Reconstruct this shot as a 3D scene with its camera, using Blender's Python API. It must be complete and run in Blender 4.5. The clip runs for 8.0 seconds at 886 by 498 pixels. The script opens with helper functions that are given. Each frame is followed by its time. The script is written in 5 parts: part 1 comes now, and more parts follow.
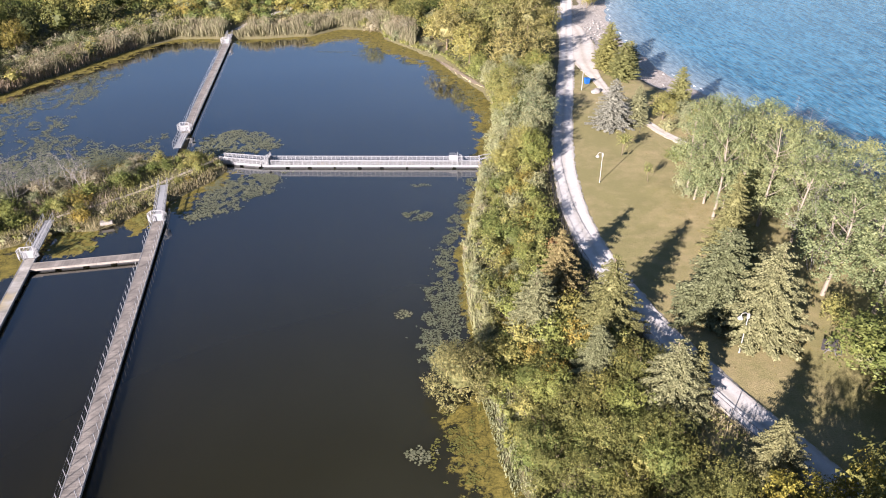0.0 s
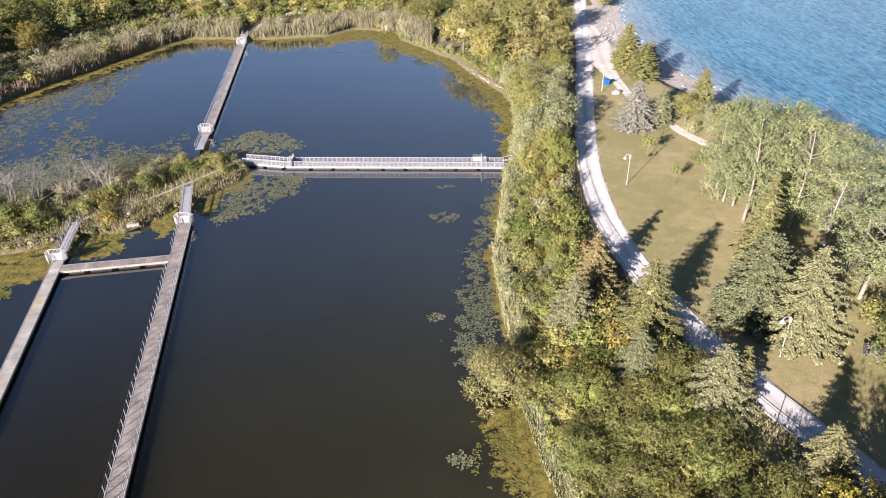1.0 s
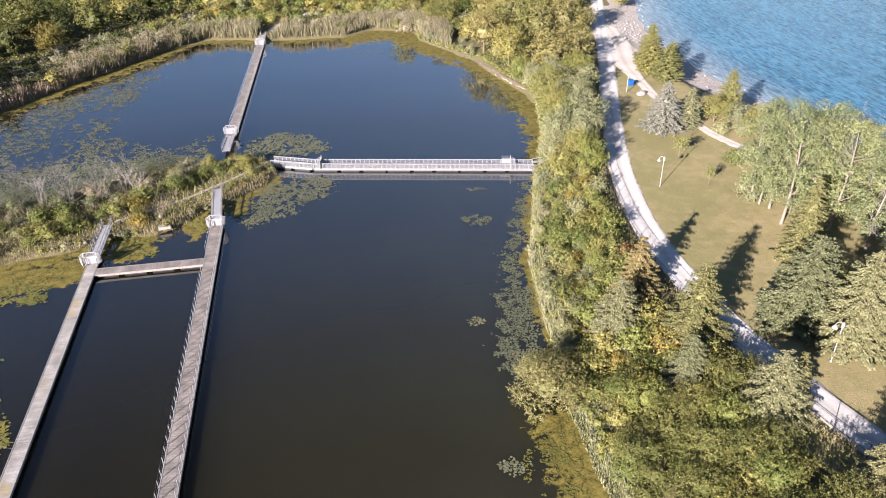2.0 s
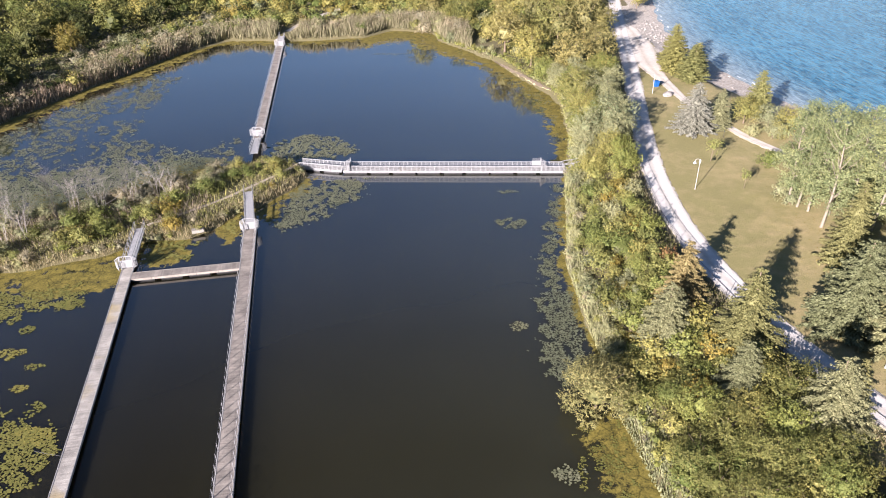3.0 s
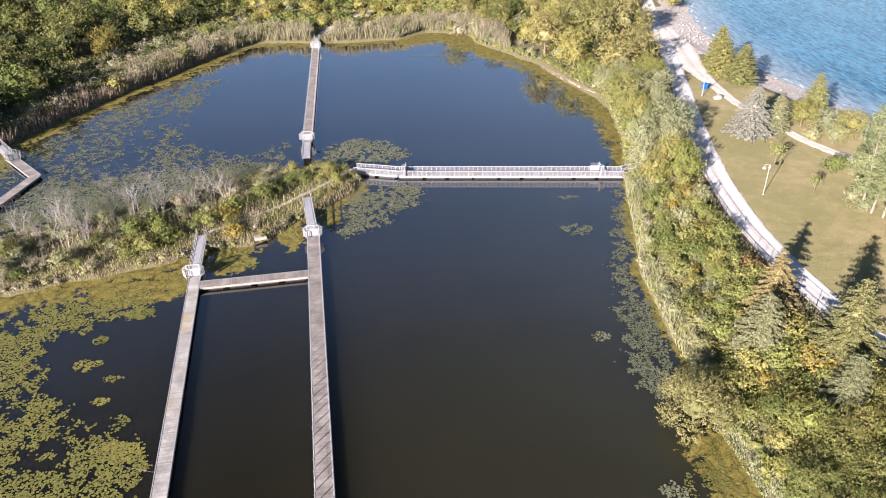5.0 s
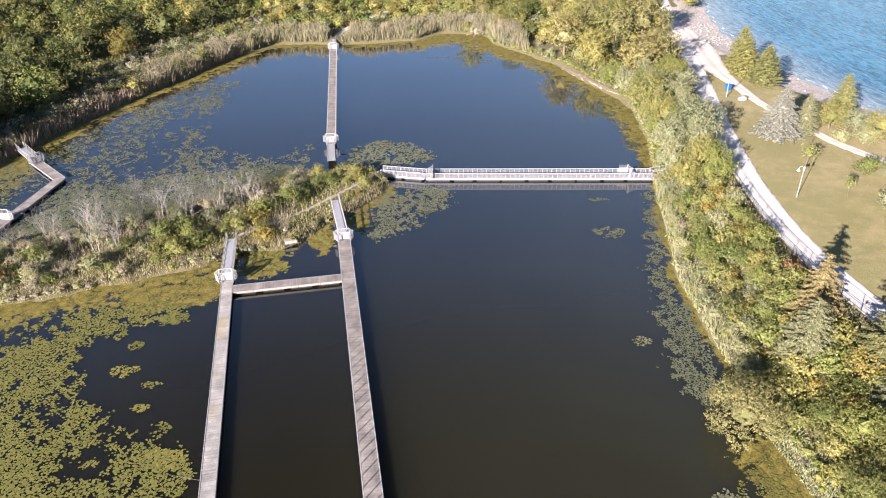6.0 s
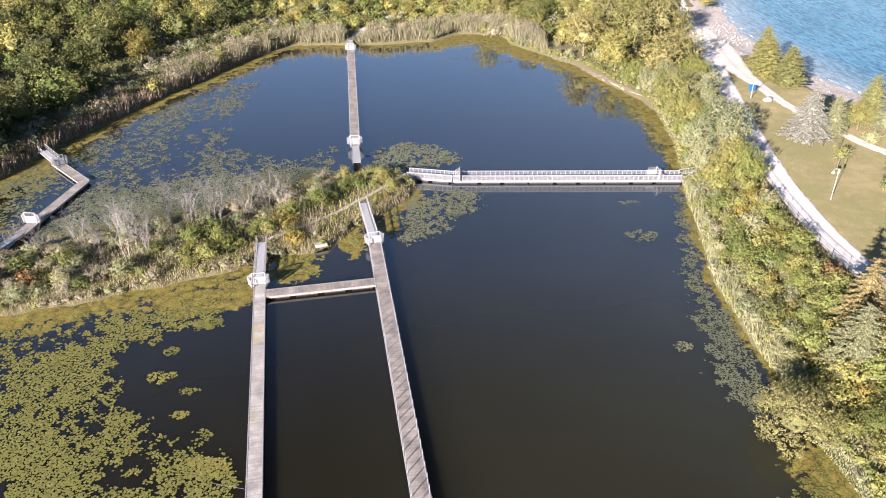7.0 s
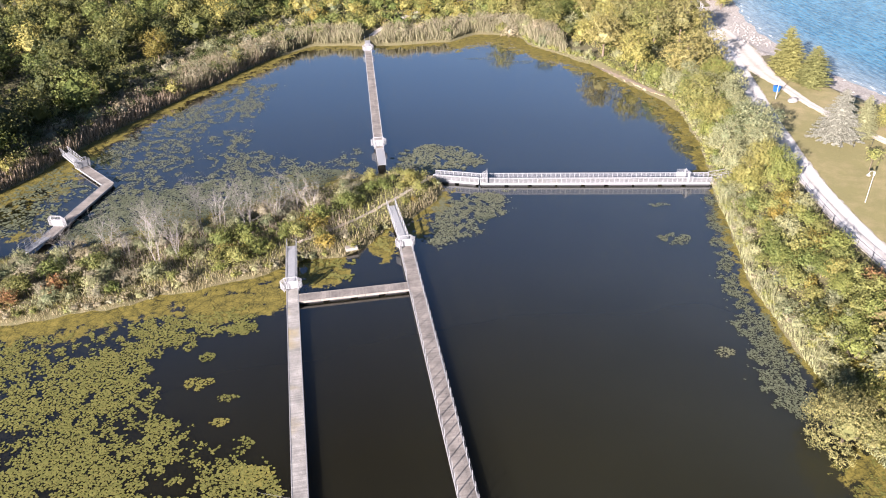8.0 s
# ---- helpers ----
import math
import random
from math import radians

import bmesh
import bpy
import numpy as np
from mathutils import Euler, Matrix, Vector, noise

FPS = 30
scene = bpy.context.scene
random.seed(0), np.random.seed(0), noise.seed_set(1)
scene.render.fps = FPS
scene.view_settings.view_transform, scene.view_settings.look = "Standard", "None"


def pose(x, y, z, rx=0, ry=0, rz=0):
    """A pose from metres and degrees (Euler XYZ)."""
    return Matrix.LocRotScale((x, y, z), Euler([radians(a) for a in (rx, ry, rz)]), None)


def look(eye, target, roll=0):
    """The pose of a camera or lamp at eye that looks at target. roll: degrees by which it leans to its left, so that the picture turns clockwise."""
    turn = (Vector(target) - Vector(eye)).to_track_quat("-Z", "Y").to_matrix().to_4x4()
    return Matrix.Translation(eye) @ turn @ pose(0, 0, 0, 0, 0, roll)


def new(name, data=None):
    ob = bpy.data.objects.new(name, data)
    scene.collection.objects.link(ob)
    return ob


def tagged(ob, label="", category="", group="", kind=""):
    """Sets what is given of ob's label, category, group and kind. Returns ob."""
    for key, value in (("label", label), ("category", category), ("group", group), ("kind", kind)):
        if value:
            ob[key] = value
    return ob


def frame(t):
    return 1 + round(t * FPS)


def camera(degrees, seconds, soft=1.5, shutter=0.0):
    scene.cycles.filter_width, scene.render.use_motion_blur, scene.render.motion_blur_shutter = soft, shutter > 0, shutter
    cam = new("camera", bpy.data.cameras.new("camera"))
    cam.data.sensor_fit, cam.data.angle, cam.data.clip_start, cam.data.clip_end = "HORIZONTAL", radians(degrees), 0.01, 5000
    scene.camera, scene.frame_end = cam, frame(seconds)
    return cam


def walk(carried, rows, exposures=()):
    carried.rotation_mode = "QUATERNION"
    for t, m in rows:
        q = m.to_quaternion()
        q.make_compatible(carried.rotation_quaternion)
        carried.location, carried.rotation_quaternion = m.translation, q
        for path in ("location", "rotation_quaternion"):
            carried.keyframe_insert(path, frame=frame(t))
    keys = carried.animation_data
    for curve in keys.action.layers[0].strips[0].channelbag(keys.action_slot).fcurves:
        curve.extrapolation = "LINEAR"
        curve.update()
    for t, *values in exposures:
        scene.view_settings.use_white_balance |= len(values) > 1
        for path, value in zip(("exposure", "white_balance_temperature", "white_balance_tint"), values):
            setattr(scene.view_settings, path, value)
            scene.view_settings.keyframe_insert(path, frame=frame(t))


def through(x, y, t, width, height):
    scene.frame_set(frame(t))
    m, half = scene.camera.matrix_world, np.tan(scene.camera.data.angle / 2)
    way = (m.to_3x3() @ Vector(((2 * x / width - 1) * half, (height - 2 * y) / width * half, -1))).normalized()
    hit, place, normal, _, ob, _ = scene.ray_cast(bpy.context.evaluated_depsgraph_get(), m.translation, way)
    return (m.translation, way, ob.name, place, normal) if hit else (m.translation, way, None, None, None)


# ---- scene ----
cam = camera(63.0, 8.0, soft=1.05)
PATH = [
    (0, (0.000, 0.000, 46.000), (-0.516, 42.868, 20.269), -0.65),
    (0.5, (-1.603, 0.163, 46.092), (-2.149, 43.019, 20.342), -0.65),
    (1, (-3.432, 0.407, 46.181), (-4.027, 43.254, 20.417), -0.67),
    (1.5, (-5.437, 0.717, 46.267), (-6.088, 43.550, 20.481), -0.72),
    (3, (-11.833, 1.808, 46.558), (-12.662, 44.597, 20.705), -0.89),
    (3.5, (-13.928, 2.202, 46.642), (-14.798, 44.979, 20.770), -0.93),
    (4, (-15.996, 2.611, 46.721), (-16.901, 45.382, 20.840), -0.96),
    (4.5, (-18.031, 3.006, 46.769), (-18.968, 45.771, 20.881), -1.00),
    (6, (-23.901, 4.191, 46.827), (-24.966, 46.960, 20.948), -1.18),
    (6.5, (-25.813, 4.607, 46.852), (-26.928, 47.373, 20.971), -1.23),
    (7, (-27.704, 5.060, 46.902), (-28.869, 47.814, 21.003), -1.30),
    (7.5, (-29.591, 5.522, 46.955), (-30.813, 48.259, 21.030), -1.36),
    (8, (-31.449, 5.984, 47.023), (-32.723, 48.705, 21.075), -1.42),
]
EXPOSURE = 2.18
walk(cam, [(t, look(eye, target, roll)) for t, eye, target, roll in PATH], exposures=[(0.0, EXPOSURE, 5920, 22), (4.5, EXPOSURE + 0.09, 5920, 22), (8.0, EXPOSURE + 0.22, 5920, 22)])

# ---- light: low late-afternoon sun in a clear sky ----
SUN_EL, SUN_TO = 18.5, Vector((0.535, 0.845, 0.0))  # elevation; the way the shadows fall
world = bpy.data.worlds.new("world")
scene.world = world
world.use_nodes = True
sky = world.node_tree.nodes.new("ShaderNodeTexSky")
sky.sky_type, sky.sun_disc = "NISHITA", False
sky.sun_elevation, sky.sun_rotation = radians(SUN_EL), math.atan2(-SUN_TO.x, -SUN_TO.y)
sky.air_density, sky.dust_density, sky.ozone_density = 1.0, 0.1, 2.0
back = world.node_tree.nodes["Background"]
back.inputs["Strength"].default_value = 0.029
world.node_tree.links.new(sky.outputs["Color"], back.inputs["Color"])
sun = new("sun", bpy.data.lights.new("sun", "SUN"))
sun.data.energy, sun.data.angle, sun.data.color = 5.0, radians(0.55), (1.0, 0.89, 0.75)
sun.matrix_world = look((-SUN_TO.x * 50, -SUN_TO.y * 50, 50 * math.tan(radians(SUN_EL)) + 5), (0, 0, 5))


# ---- materials ----
def shader(name, rough=0.8, metal=0.0, ior=1.45):
    m = bpy.data.materials.new(name)
    m.use_nodes = True
    b = m.node_tree.nodes["Principled BSDF"]
    b.inputs["Roughness"].default_value, b.inputs["Metallic"].default_value, b.inputs["IOR"].default_value = rough, metal, ior
    return m, m.node_tree.nodes, m.node_tree.links, b


def node(ns, kind, **values):
    n = ns.new(kind)
    for key, v in values.items():
        n.inputs[key.replace("_", " ")].default_value = v
    return n


def ramp(ns, ls, src, stops):
    r = ns.new("ShaderNodeValToRGB")
    while len(r.color_ramp.elements) < len(stops):
        r.color_ramp.elements.new(0.5)
    for e, (p, c) in zip(r.color_ramp.elements, stops):
        e.position, e.color = p, (*c, 1)
    ls.new(src, r.inputs["Fac"])
    return r.outputs["Color"]


def mix(ns, ls, fac, a, b, how="MIX"):
    n = ns.new("ShaderNodeMix")
    n.data_type, n.blend_type = "RGBA", how
    for sock, v in ((n.inputs[0], fac), (n.inputs[6], a), (n.inputs[7], b)):
        if isinstance(v, (int, float)):
            sock.default_value = v
        elif isinstance(v, tuple):
            sock.default_value = (*v, 1)
        else:
            ls.new(v, sock)
    return n.outputs[2]


def calc(ns, ls, how, a, b=0.0, c=0.0):
    n = ns.new("ShaderNodeMath")
    n.operation = how
    for sock, v in zip(n.inputs, (a, b, c)):
        if isinstance(v, (int, float)):
            sock.default_value = v
        else:
            ls.new(v, sock)
    return n.outputs[0]


def coords(ns, ls, scale=(1, 1, 1), turn=0.0, space="Object"):
    tc = ns.new("ShaderNodeTexCoord")
    mp = ns.new("ShaderNodeMapping")
    mp.inputs["Scale"].default_value = scale
    mp.inputs["Rotation"].default_value = (0, 0, radians(turn))
    ls.new(tc.outputs[space], mp.inputs["Vector"])
    return mp.outputs["Vector"]


def noisy(ns, ls, vec, scale, detail=4.0, rough=0.6):
    n = node(ns, "ShaderNodeTexNoise", Scale=scale, Detail=detail, Roughness=rough)
    ls.new(vec, n.inputs["Vector"])
    return n.outputs["Fac"]


def bump(ns, ls, b, height, strength, distance):
    n = node(ns, "ShaderNodeBump", Strength=strength, Distance=distance)
    ls.new(height, n.inputs["Height"])
    ls.new(n.outputs["Normal"], b.inputs["Normal"])


def plain(name, low, high, rough=0.75, metal=0.0, scale=6.0, rise=0.01):
    """Two-tone material with a coarse and a fine grain."""
    m, ns, ls, b = shader(name, rough, metal)
    v = coords(ns, ls)
    f = calc(ns, ls, "ADD", calc(ns, ls, "MULTIPLY", noisy(ns, ls, v, scale), 0.6), calc(ns, ls, "MULTIPLY", noisy(ns, ls, v, scale * 7), 0.4))
    ls.new(ramp(ns, ls, f, [(0.32, low), (0.68, high)]), b.inputs["Base Color"])
    bump(ns, ls, b, f, 0.4, rise)
    return m


def attr(ns, name):
    a = ns.new("ShaderNodeAttribute")
    a.attribute_name = name
    return a.outputs["Fac"]


def leafy(name, colours, through=0.15, rough=0.55):
    """Foliage: each leaf takes its tone by itself, each plant leans its own way."""
    m, ns, ls, b = shader(name, rough)
    geo, info = ns.new("ShaderNodeNewGeometry"), ns.new("ShaderNodeObjectInfo")
    n = len(colours)
    mean = [sum(c[k] for c in colours) / n for k in range(3)]
    colours = [tuple(k * (w + 0.7 * (v - w)) for k, v, w in zip((1.08, 1.01, 1.06), c, mean)) for c in colours]
    leaf = ramp(ns, ls, geo.outputs["Random Per Island"], [((i + 0.5) / n, c) for i, c in enumerate(colours)])
    # the tone layer also carries the shade painted on the crowns' hearts
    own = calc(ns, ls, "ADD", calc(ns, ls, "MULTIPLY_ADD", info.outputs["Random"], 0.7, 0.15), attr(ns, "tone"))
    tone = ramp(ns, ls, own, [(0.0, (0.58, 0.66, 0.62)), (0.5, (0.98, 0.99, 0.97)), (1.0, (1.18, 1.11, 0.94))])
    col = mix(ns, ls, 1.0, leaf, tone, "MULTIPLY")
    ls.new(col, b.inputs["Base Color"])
    b.inputs["Specular IOR Level"].default_value = 0.14
    tr = ns.new("ShaderNodeBsdfTranslucent")
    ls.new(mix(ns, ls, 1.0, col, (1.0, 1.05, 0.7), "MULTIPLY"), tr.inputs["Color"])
    ms = ns.new("ShaderNodeMixShader")
    ms.inputs[0].default_value = through
    ls.new(b.outputs[0], ms.inputs[1]), ls.new(tr.outputs[0], ms.inputs[2])
    ls.new(ms.outputs[0], ns["Material Output"].inputs["Surface"])
    return m


def ground_material():
    m, ns, ls, b = shader("ground", 0.95)
    v = coords(ns, ls)
    big, mid, fine = noisy(ns, ls, v, 0.07), noisy(ns, ls, v, 0.6), noisy(ns, ls, v, 9.0)
    wild = mix(ns, ls, calc(ns, ls, "MULTIPLY", mid, 1.0), ramp(ns, ls, fine, [(0.3, (0.07, 0.055, 0.028)), (0.7, (0.17, 0.135, 0.075))]),
               ramp(ns, ls, fine, [(0.3, (0.05, 0.055, 0.02)), (0.7, (0.13, 0.125, 0.048))]))
    grass = mix(ns, ls, ramp(ns, ls, calc(ns, ls, "ADD", calc(ns, ls, "MULTIPLY", big, 0.55), calc(ns, ls, "MULTIPLY", mid, 0.45)), [(0.44, (0, 0, 0)), (0.66, (1, 1, 1))]),
                ramp(ns, ls, fine, [(0.3, (0.142, 0.130, 0.048)), (0.7, (0.226, 0.198, 0.078))]),
                ramp(ns, ls, fine, [(0.3, (0.222, 0.180, 0.086)), (0.7, (0.335, 0.268, 0.134))]))
    stones = node(ns, "ShaderNodeTexVoronoi", Scale=2.2)
    ls.new(v, stones.inputs["Vector"])
    sand = mix(ns, ls, 0.55, ramp(ns, ls, fine, [(0.3, (0.29, 0.245, 0.195)), (0.7, (0.46, 0.41, 0.35))]), ramp(ns, ls, stones.outputs["Distance"], [(0.1, (0.62, 0.59, 0.55)), (0.6, (0.24, 0.215, 0.19))]))
    edge = calc(ns, ls, "SUBTRACT", mid, 0.5)
    soft = lambda name: calc(ns, ls, "ADD", attr(ns, name), calc(ns, ls, "MULTIPLY", edge, 0.7))
    hard = lambda f: ramp(ns, ls, f, [(0.42, (0, 0, 0)), (0.58, (1, 1, 1))])
    col = mix(ns, ls, hard(soft("lawn")), wild, grass)
    col = mix(ns, ls, hard(soft("sand")), col, sand)
    ls.new(col, b.inputs["Base Color"])
    bump(ns, ls, b, calc(ns, ls, "ADD", fine, mid), 0.6, 0.08)
    return m


def pond_material():
    m, ns, ls, b = shader("pond_water", 0.06, 0.0, 1.42)
    v = coords(ns, ls)
    murk = noisy(ns, ls, v, 0.05, 2.0)
    # water colour: darker and browner in the west, lighter in the east
    silt = mix(ns, ls, attr(ns, "silt"), (0.64, 0.61, 0.54), (1.22, 1.28, 1.24))
    ls.new(mix(ns, ls, 1.0, ramp(ns, ls, murk, [(0.35, (0.0138, 0.0132, 0.0083)), (0.65, (0.0162, 0.0155, 0.0098))]), silt, "MULTIPLY"), b.inputs["Base Color"])
    slant = ns.new("ShaderNodeLayerWeight")
    slant.inputs["Blend"].default_value = 0.5
    ls.new(ramp(ns, ls, slant.outputs["Facing"], [(0.27, (1.22, 1.22, 1.22)), (0.38, (1.54, 1.54, 1.54)), (0.48, (2.05, 2.05, 2.05)), (0.57, (2.35, 2.35, 2.35)), (0.64, (2.9, 2.9, 2.9)), (0.72, (4.8, 4.8, 4.8))]), b.inputs["IOR"])
    b.subsurface_method = "BURLEY"
    b.inputs["Subsurface Weight"].default_value, b.inputs["Subsurface Scale"].default_value = 1.0, 2.6
    b.inputs["Subsurface Radius"].default_value = (1.0, 0.9, 0.6)
    bump(ns, ls, b, noisy(ns, ls, coords(ns, ls, (1, 0.5, 1), 30), 0.5, 3.0), 0.12, 0.02)
    a = ns.new("ShaderNodeBsdfPrincipled")
    a.inputs["Roughness"].default_value = 0.7
    a.inputs["Specular IOR Level"].default_value = 0.2
    fine, mid = noisy(ns, ls, v, 5.0), noisy(ns, ls, v, 0.9, 6.0)
    cells = node(ns, "ShaderNodeTexVoronoi", Scale=3.0)
    ls.new(v, cells.inputs["Vector"])
    col = ramp(ns, ls, calc(ns, ls, "ADD", calc(ns, ls, "MULTIPLY", fine, 0.5), calc(ns, ls, "MULTIPLY", mid, 0.5)), [(0.38, (0.036, 0.034, 0.011)), (0.47, (0.102, 0.086, 0.019)), (0.56, (0.154, 0.126, 0.028)), (0.66, (0.212, 0.173, 0.044))])
    crack = ns.new("ShaderNodeTexVoronoi")
    crack.feature = "DISTANCE_TO_EDGE"
    crack.inputs["Scale"].default_value = 0.55
    bent = ns.new("ShaderNodeVectorMath")
    bent.operation = "ADD"
    swirl = node(ns, "ShaderNodeTexNoise", Scale=0.8, Detail=7.0)
    ls.new(v, swirl.inputs["Vector"]), ls.new(v, bent.inputs[0]), ls.new(swirl.outputs["Color"], bent.inputs[1])
    ls.new(bent.outputs[0], crack.inputs["Vector"])
    col = mix(ns, ls, 1.0, col, ramp(ns, ls, crack.outputs["Distance"], [(0.0, (0.42, 0.44, 0.45)), (0.035, (1, 1, 1))]), "MULTIPLY")
    ls.new(col, a.inputs["Base Color"])
    bm_ = node(ns, "ShaderNodeBump", Strength=0.5, Distance=0.03)
    ls.new(fine, bm_.inputs["Height"]), ls.new(bm_.outputs["Normal"], a.inputs["Normal"])
    holes = calc(ns, ls, "ADD", calc(ns, ls, "MULTIPLY", noisy(ns, ls, v, 0.45, 8.0, 0.72), 0.85), calc(ns, ls, "MULTIPLY", cells.outputs["Distance"], 0.06))
    f = calc(ns, ls, "SUBTRACT", calc(ns, ls, "ADD", attr(ns, "algae"), calc(ns, ls, "MULTIPLY", calc(ns, ls, "SUBTRACT", holes, 0.44), 2.2)), 0.0)
    fac = ramp(ns, ls, f, [(0.47, (0, 0, 0)), (0.55, (1, 1, 1))])
    ms = ns.new("ShaderNodeMixShader")
    ls.new(fac, ms.inputs[0]), ls.new(b.outputs[0], ms.inputs[1]), ls.new(a.outputs[0], ms.inputs[2])
    ls.new(ms.outputs[0], ns["Material Output"].inputs["Surface"])
    return m


CREST = -81.0  # the way the wave crests run, in degrees


def lake_material():
    m, ns, ls, b = shader("lake_water", 0.12, 0.0, 1.33)
    v = coords(ns, ls)
    def crests(long, turn):
        """Coordinates stretched along the wave crests."""
        mp = ns.new("ShaderNodeMapping")
        mp.vector_type = "TEXTURE"
        mp.inputs["Rotation"].default_value, mp.inputs["Scale"].default_value = (0, 0, radians(turn)), (long, 1, 1)
        ls.new(ns.new("ShaderNodeTexCoord").outputs["Object"], mp.inputs["Vector"])
        return mp.outputs["Vector"]

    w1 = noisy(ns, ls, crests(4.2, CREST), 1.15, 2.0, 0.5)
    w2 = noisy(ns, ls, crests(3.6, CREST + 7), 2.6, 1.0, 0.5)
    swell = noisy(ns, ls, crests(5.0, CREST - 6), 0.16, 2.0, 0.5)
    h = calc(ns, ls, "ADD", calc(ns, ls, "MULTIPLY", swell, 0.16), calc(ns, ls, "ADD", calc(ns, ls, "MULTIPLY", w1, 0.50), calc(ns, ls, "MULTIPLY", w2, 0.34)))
    # wave light painted into the base colour: dark in troughs, pale on crests
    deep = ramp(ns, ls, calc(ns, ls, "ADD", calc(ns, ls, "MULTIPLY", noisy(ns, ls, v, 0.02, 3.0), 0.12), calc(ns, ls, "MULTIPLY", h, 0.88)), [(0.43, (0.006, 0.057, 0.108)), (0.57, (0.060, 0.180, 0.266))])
    shallow = ramp(ns, ls, h, [(0.4, (0.16, 0.19, 0.20)), (0.62, (0.34, 0.35, 0.34))])
    col = mix(ns, ls, attr(ns, "shallow"), deep, shallow)
    foam = calc(ns, ls, "ADD", attr(ns, "foam"), calc(ns, ls, "MULTIPLY", calc(ns, ls, "SUBTRACT", noisy(ns, ls, v, 0.7, 6.0, 0.7), 0.5), 1.8))
    ff = ramp(ns, ls, foam, [(0.62, (0, 0, 0)), (0.75, (1, 1, 1))])
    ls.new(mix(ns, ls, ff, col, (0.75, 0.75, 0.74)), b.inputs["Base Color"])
    ls.new(calc(ns, ls, "ADD", calc(ns, ls, "MULTIPLY", ff, 0.5), 0.14), b.inputs["Roughness"])
    bump(ns, ls, b, h, 1.0, 0.35)
    return m


def gravel_material(name="gravel", tint=(1.0, 1.0, 1.0)):
    m, ns, ls, b = shader(name, 0.95)
    v = coords(ns, ls)
    fine, mid, big = noisy(ns, ls, v, 22.0), noisy(ns, ls, v, 1.3), noisy(ns, ls, v, 0.2)
    ls.new(mix(ns, ls, ramp(ns, ls, calc(ns, ls, "ADD", calc(ns, ls, "MULTIPLY", mid, 0.6), calc(ns, ls, "MULTIPLY", big, 0.4)), [(0.35, (0, 0, 0)), (0.65, (1, 1, 1))]),
               ramp(ns, ls, fine, [(0.3, (0.40, 0.38, 0.355)), (0.7, (0.55, 0.53, 0.505))]), ramp(ns, ls, fine, [(0.3, (0.53, 0.515, 0.495)), (0.7, (0.68, 0.665, 0.645))])), b.inputs["Base Color"])
    base = b.inputs["Base Color"].links[0].from_socket
    rut = ramp(ns, ls, attr(ns, "across"), [(0.0, (0.80, 0.78, 0.74)), (0.30, (1, 1, 1)), (0.62, (1, 1, 1)), (0.78, (0.84, 0.82, 0.78))])
    verge = ramp(ns, ls, calc(ns, ls, "ADD", attr(ns, "across"), calc(ns, ls, "MULTIPLY", calc(ns, ls, "SUBTRACT", mid, 0.5), 0.9)), [(0.84, (0, 0, 0)), (0.98, (1, 1, 1))])
    ls.new(mix(ns, ls, verge, mix(ns, ls, 1.0, mix(ns, ls, 1.0, base, rut, "MULTIPLY"), tint, "MULTIPLY"), (0.27, 0.235, 0.13)), b.inputs["Base Color"])
    bump(ns, ls, b, fine, 0.5, 0.03)
    return m


def board_material(name, dark, light, spots=None):
    m, ns, ls, b = shader(name, 0.85)
    v = coords(ns, ls, (1, 1, 1))
    geo = ns.new("ShaderNodeNewGeometry")
    grain = noisy(ns, ls, coords(ns, ls, (2.0, 30.0, 8.0)), 1.0)
    each = ramp(ns, ls, geo.outputs["Random Per Island"], [(0.0, dark), (0.6, tuple((x + y) / 2 for x, y in zip(dark, light))), (1.0, light)])
    worn = ramp(ns, ls, noisy(ns, ls, v, 0.55, 6.0), [(0.36, (0.62, 0.61, 0.60)), (0.64, (1.18, 1.16, 1.13))])
    col = mix(ns, ls, 1.0, mix(ns, ls, 1.0, each, worn, "MULTIPLY"), ramp(ns, ls, grain, [(0.3, (0.85, 0.85, 0.85)), (0.7, (1.1, 1.1, 1.1))]), "MULTIPLY")
    if spots:
        old = ramp(ns, ls, noisy(ns, ls, v, 0.16, 3.0), [(0.54, (0, 0, 0)), (0.66, (0.7, 0.7, 0.7))])
        col = mix(ns, ls, old, col, (0.30, 0.235, 0.10))
        col = mix(ns, ls, ramp(ns, ls, noisy(ns, ls, v, 2.3, 6.0, 0.75), [(0.56, (0, 0, 0)), (0.66, (1, 1, 1))]), col, spots)
    ls.new(col, b.inputs["Base Color"])
    bump(ns, ls, b, grain, 0.4, 0.01)
    return m


GROUND, POND, LAKE, GRAVEL = ground_material(), pond_material(), lake_material(), gravel_material("gravel", (0.93, 0.925, 0.92))
PATH_GRAVEL = gravel_material("path_gravel", (0.84, 0.80, 0.745))
TRODDEN = gravel_material("trodden_earth", (0.74, 0.67, 0.58))
LEDGE = gravel_material("brown_earth", (0.19, 0.155, 0.115))
BOARD = board_material("weathered_board", (0.176, 0.160, 0.144), (0.238, 0.216, 0.194))
BOARD_PALE = board_material("pale_board", (0.240, 0.230, 0.214), (0.318, 0.305, 0.284), (0.20, 0.185, 0.155))
BEAM = plain("grey_beam", (0.15, 0.15, 0.15), (0.25, 0.245, 0.24), 0.6)
GALV = plain("galvanised_steel", (0.19, 0.194, 0.203), (0.28, 0.28, 0.29), 0.5, 0.1, 3.0, 0.002)
WHITE = plain("white_panel", (0.18, 0.184, 0.192), (0.24, 0.24, 0.245), 0.55, 0.0, 2.0, 0.002)
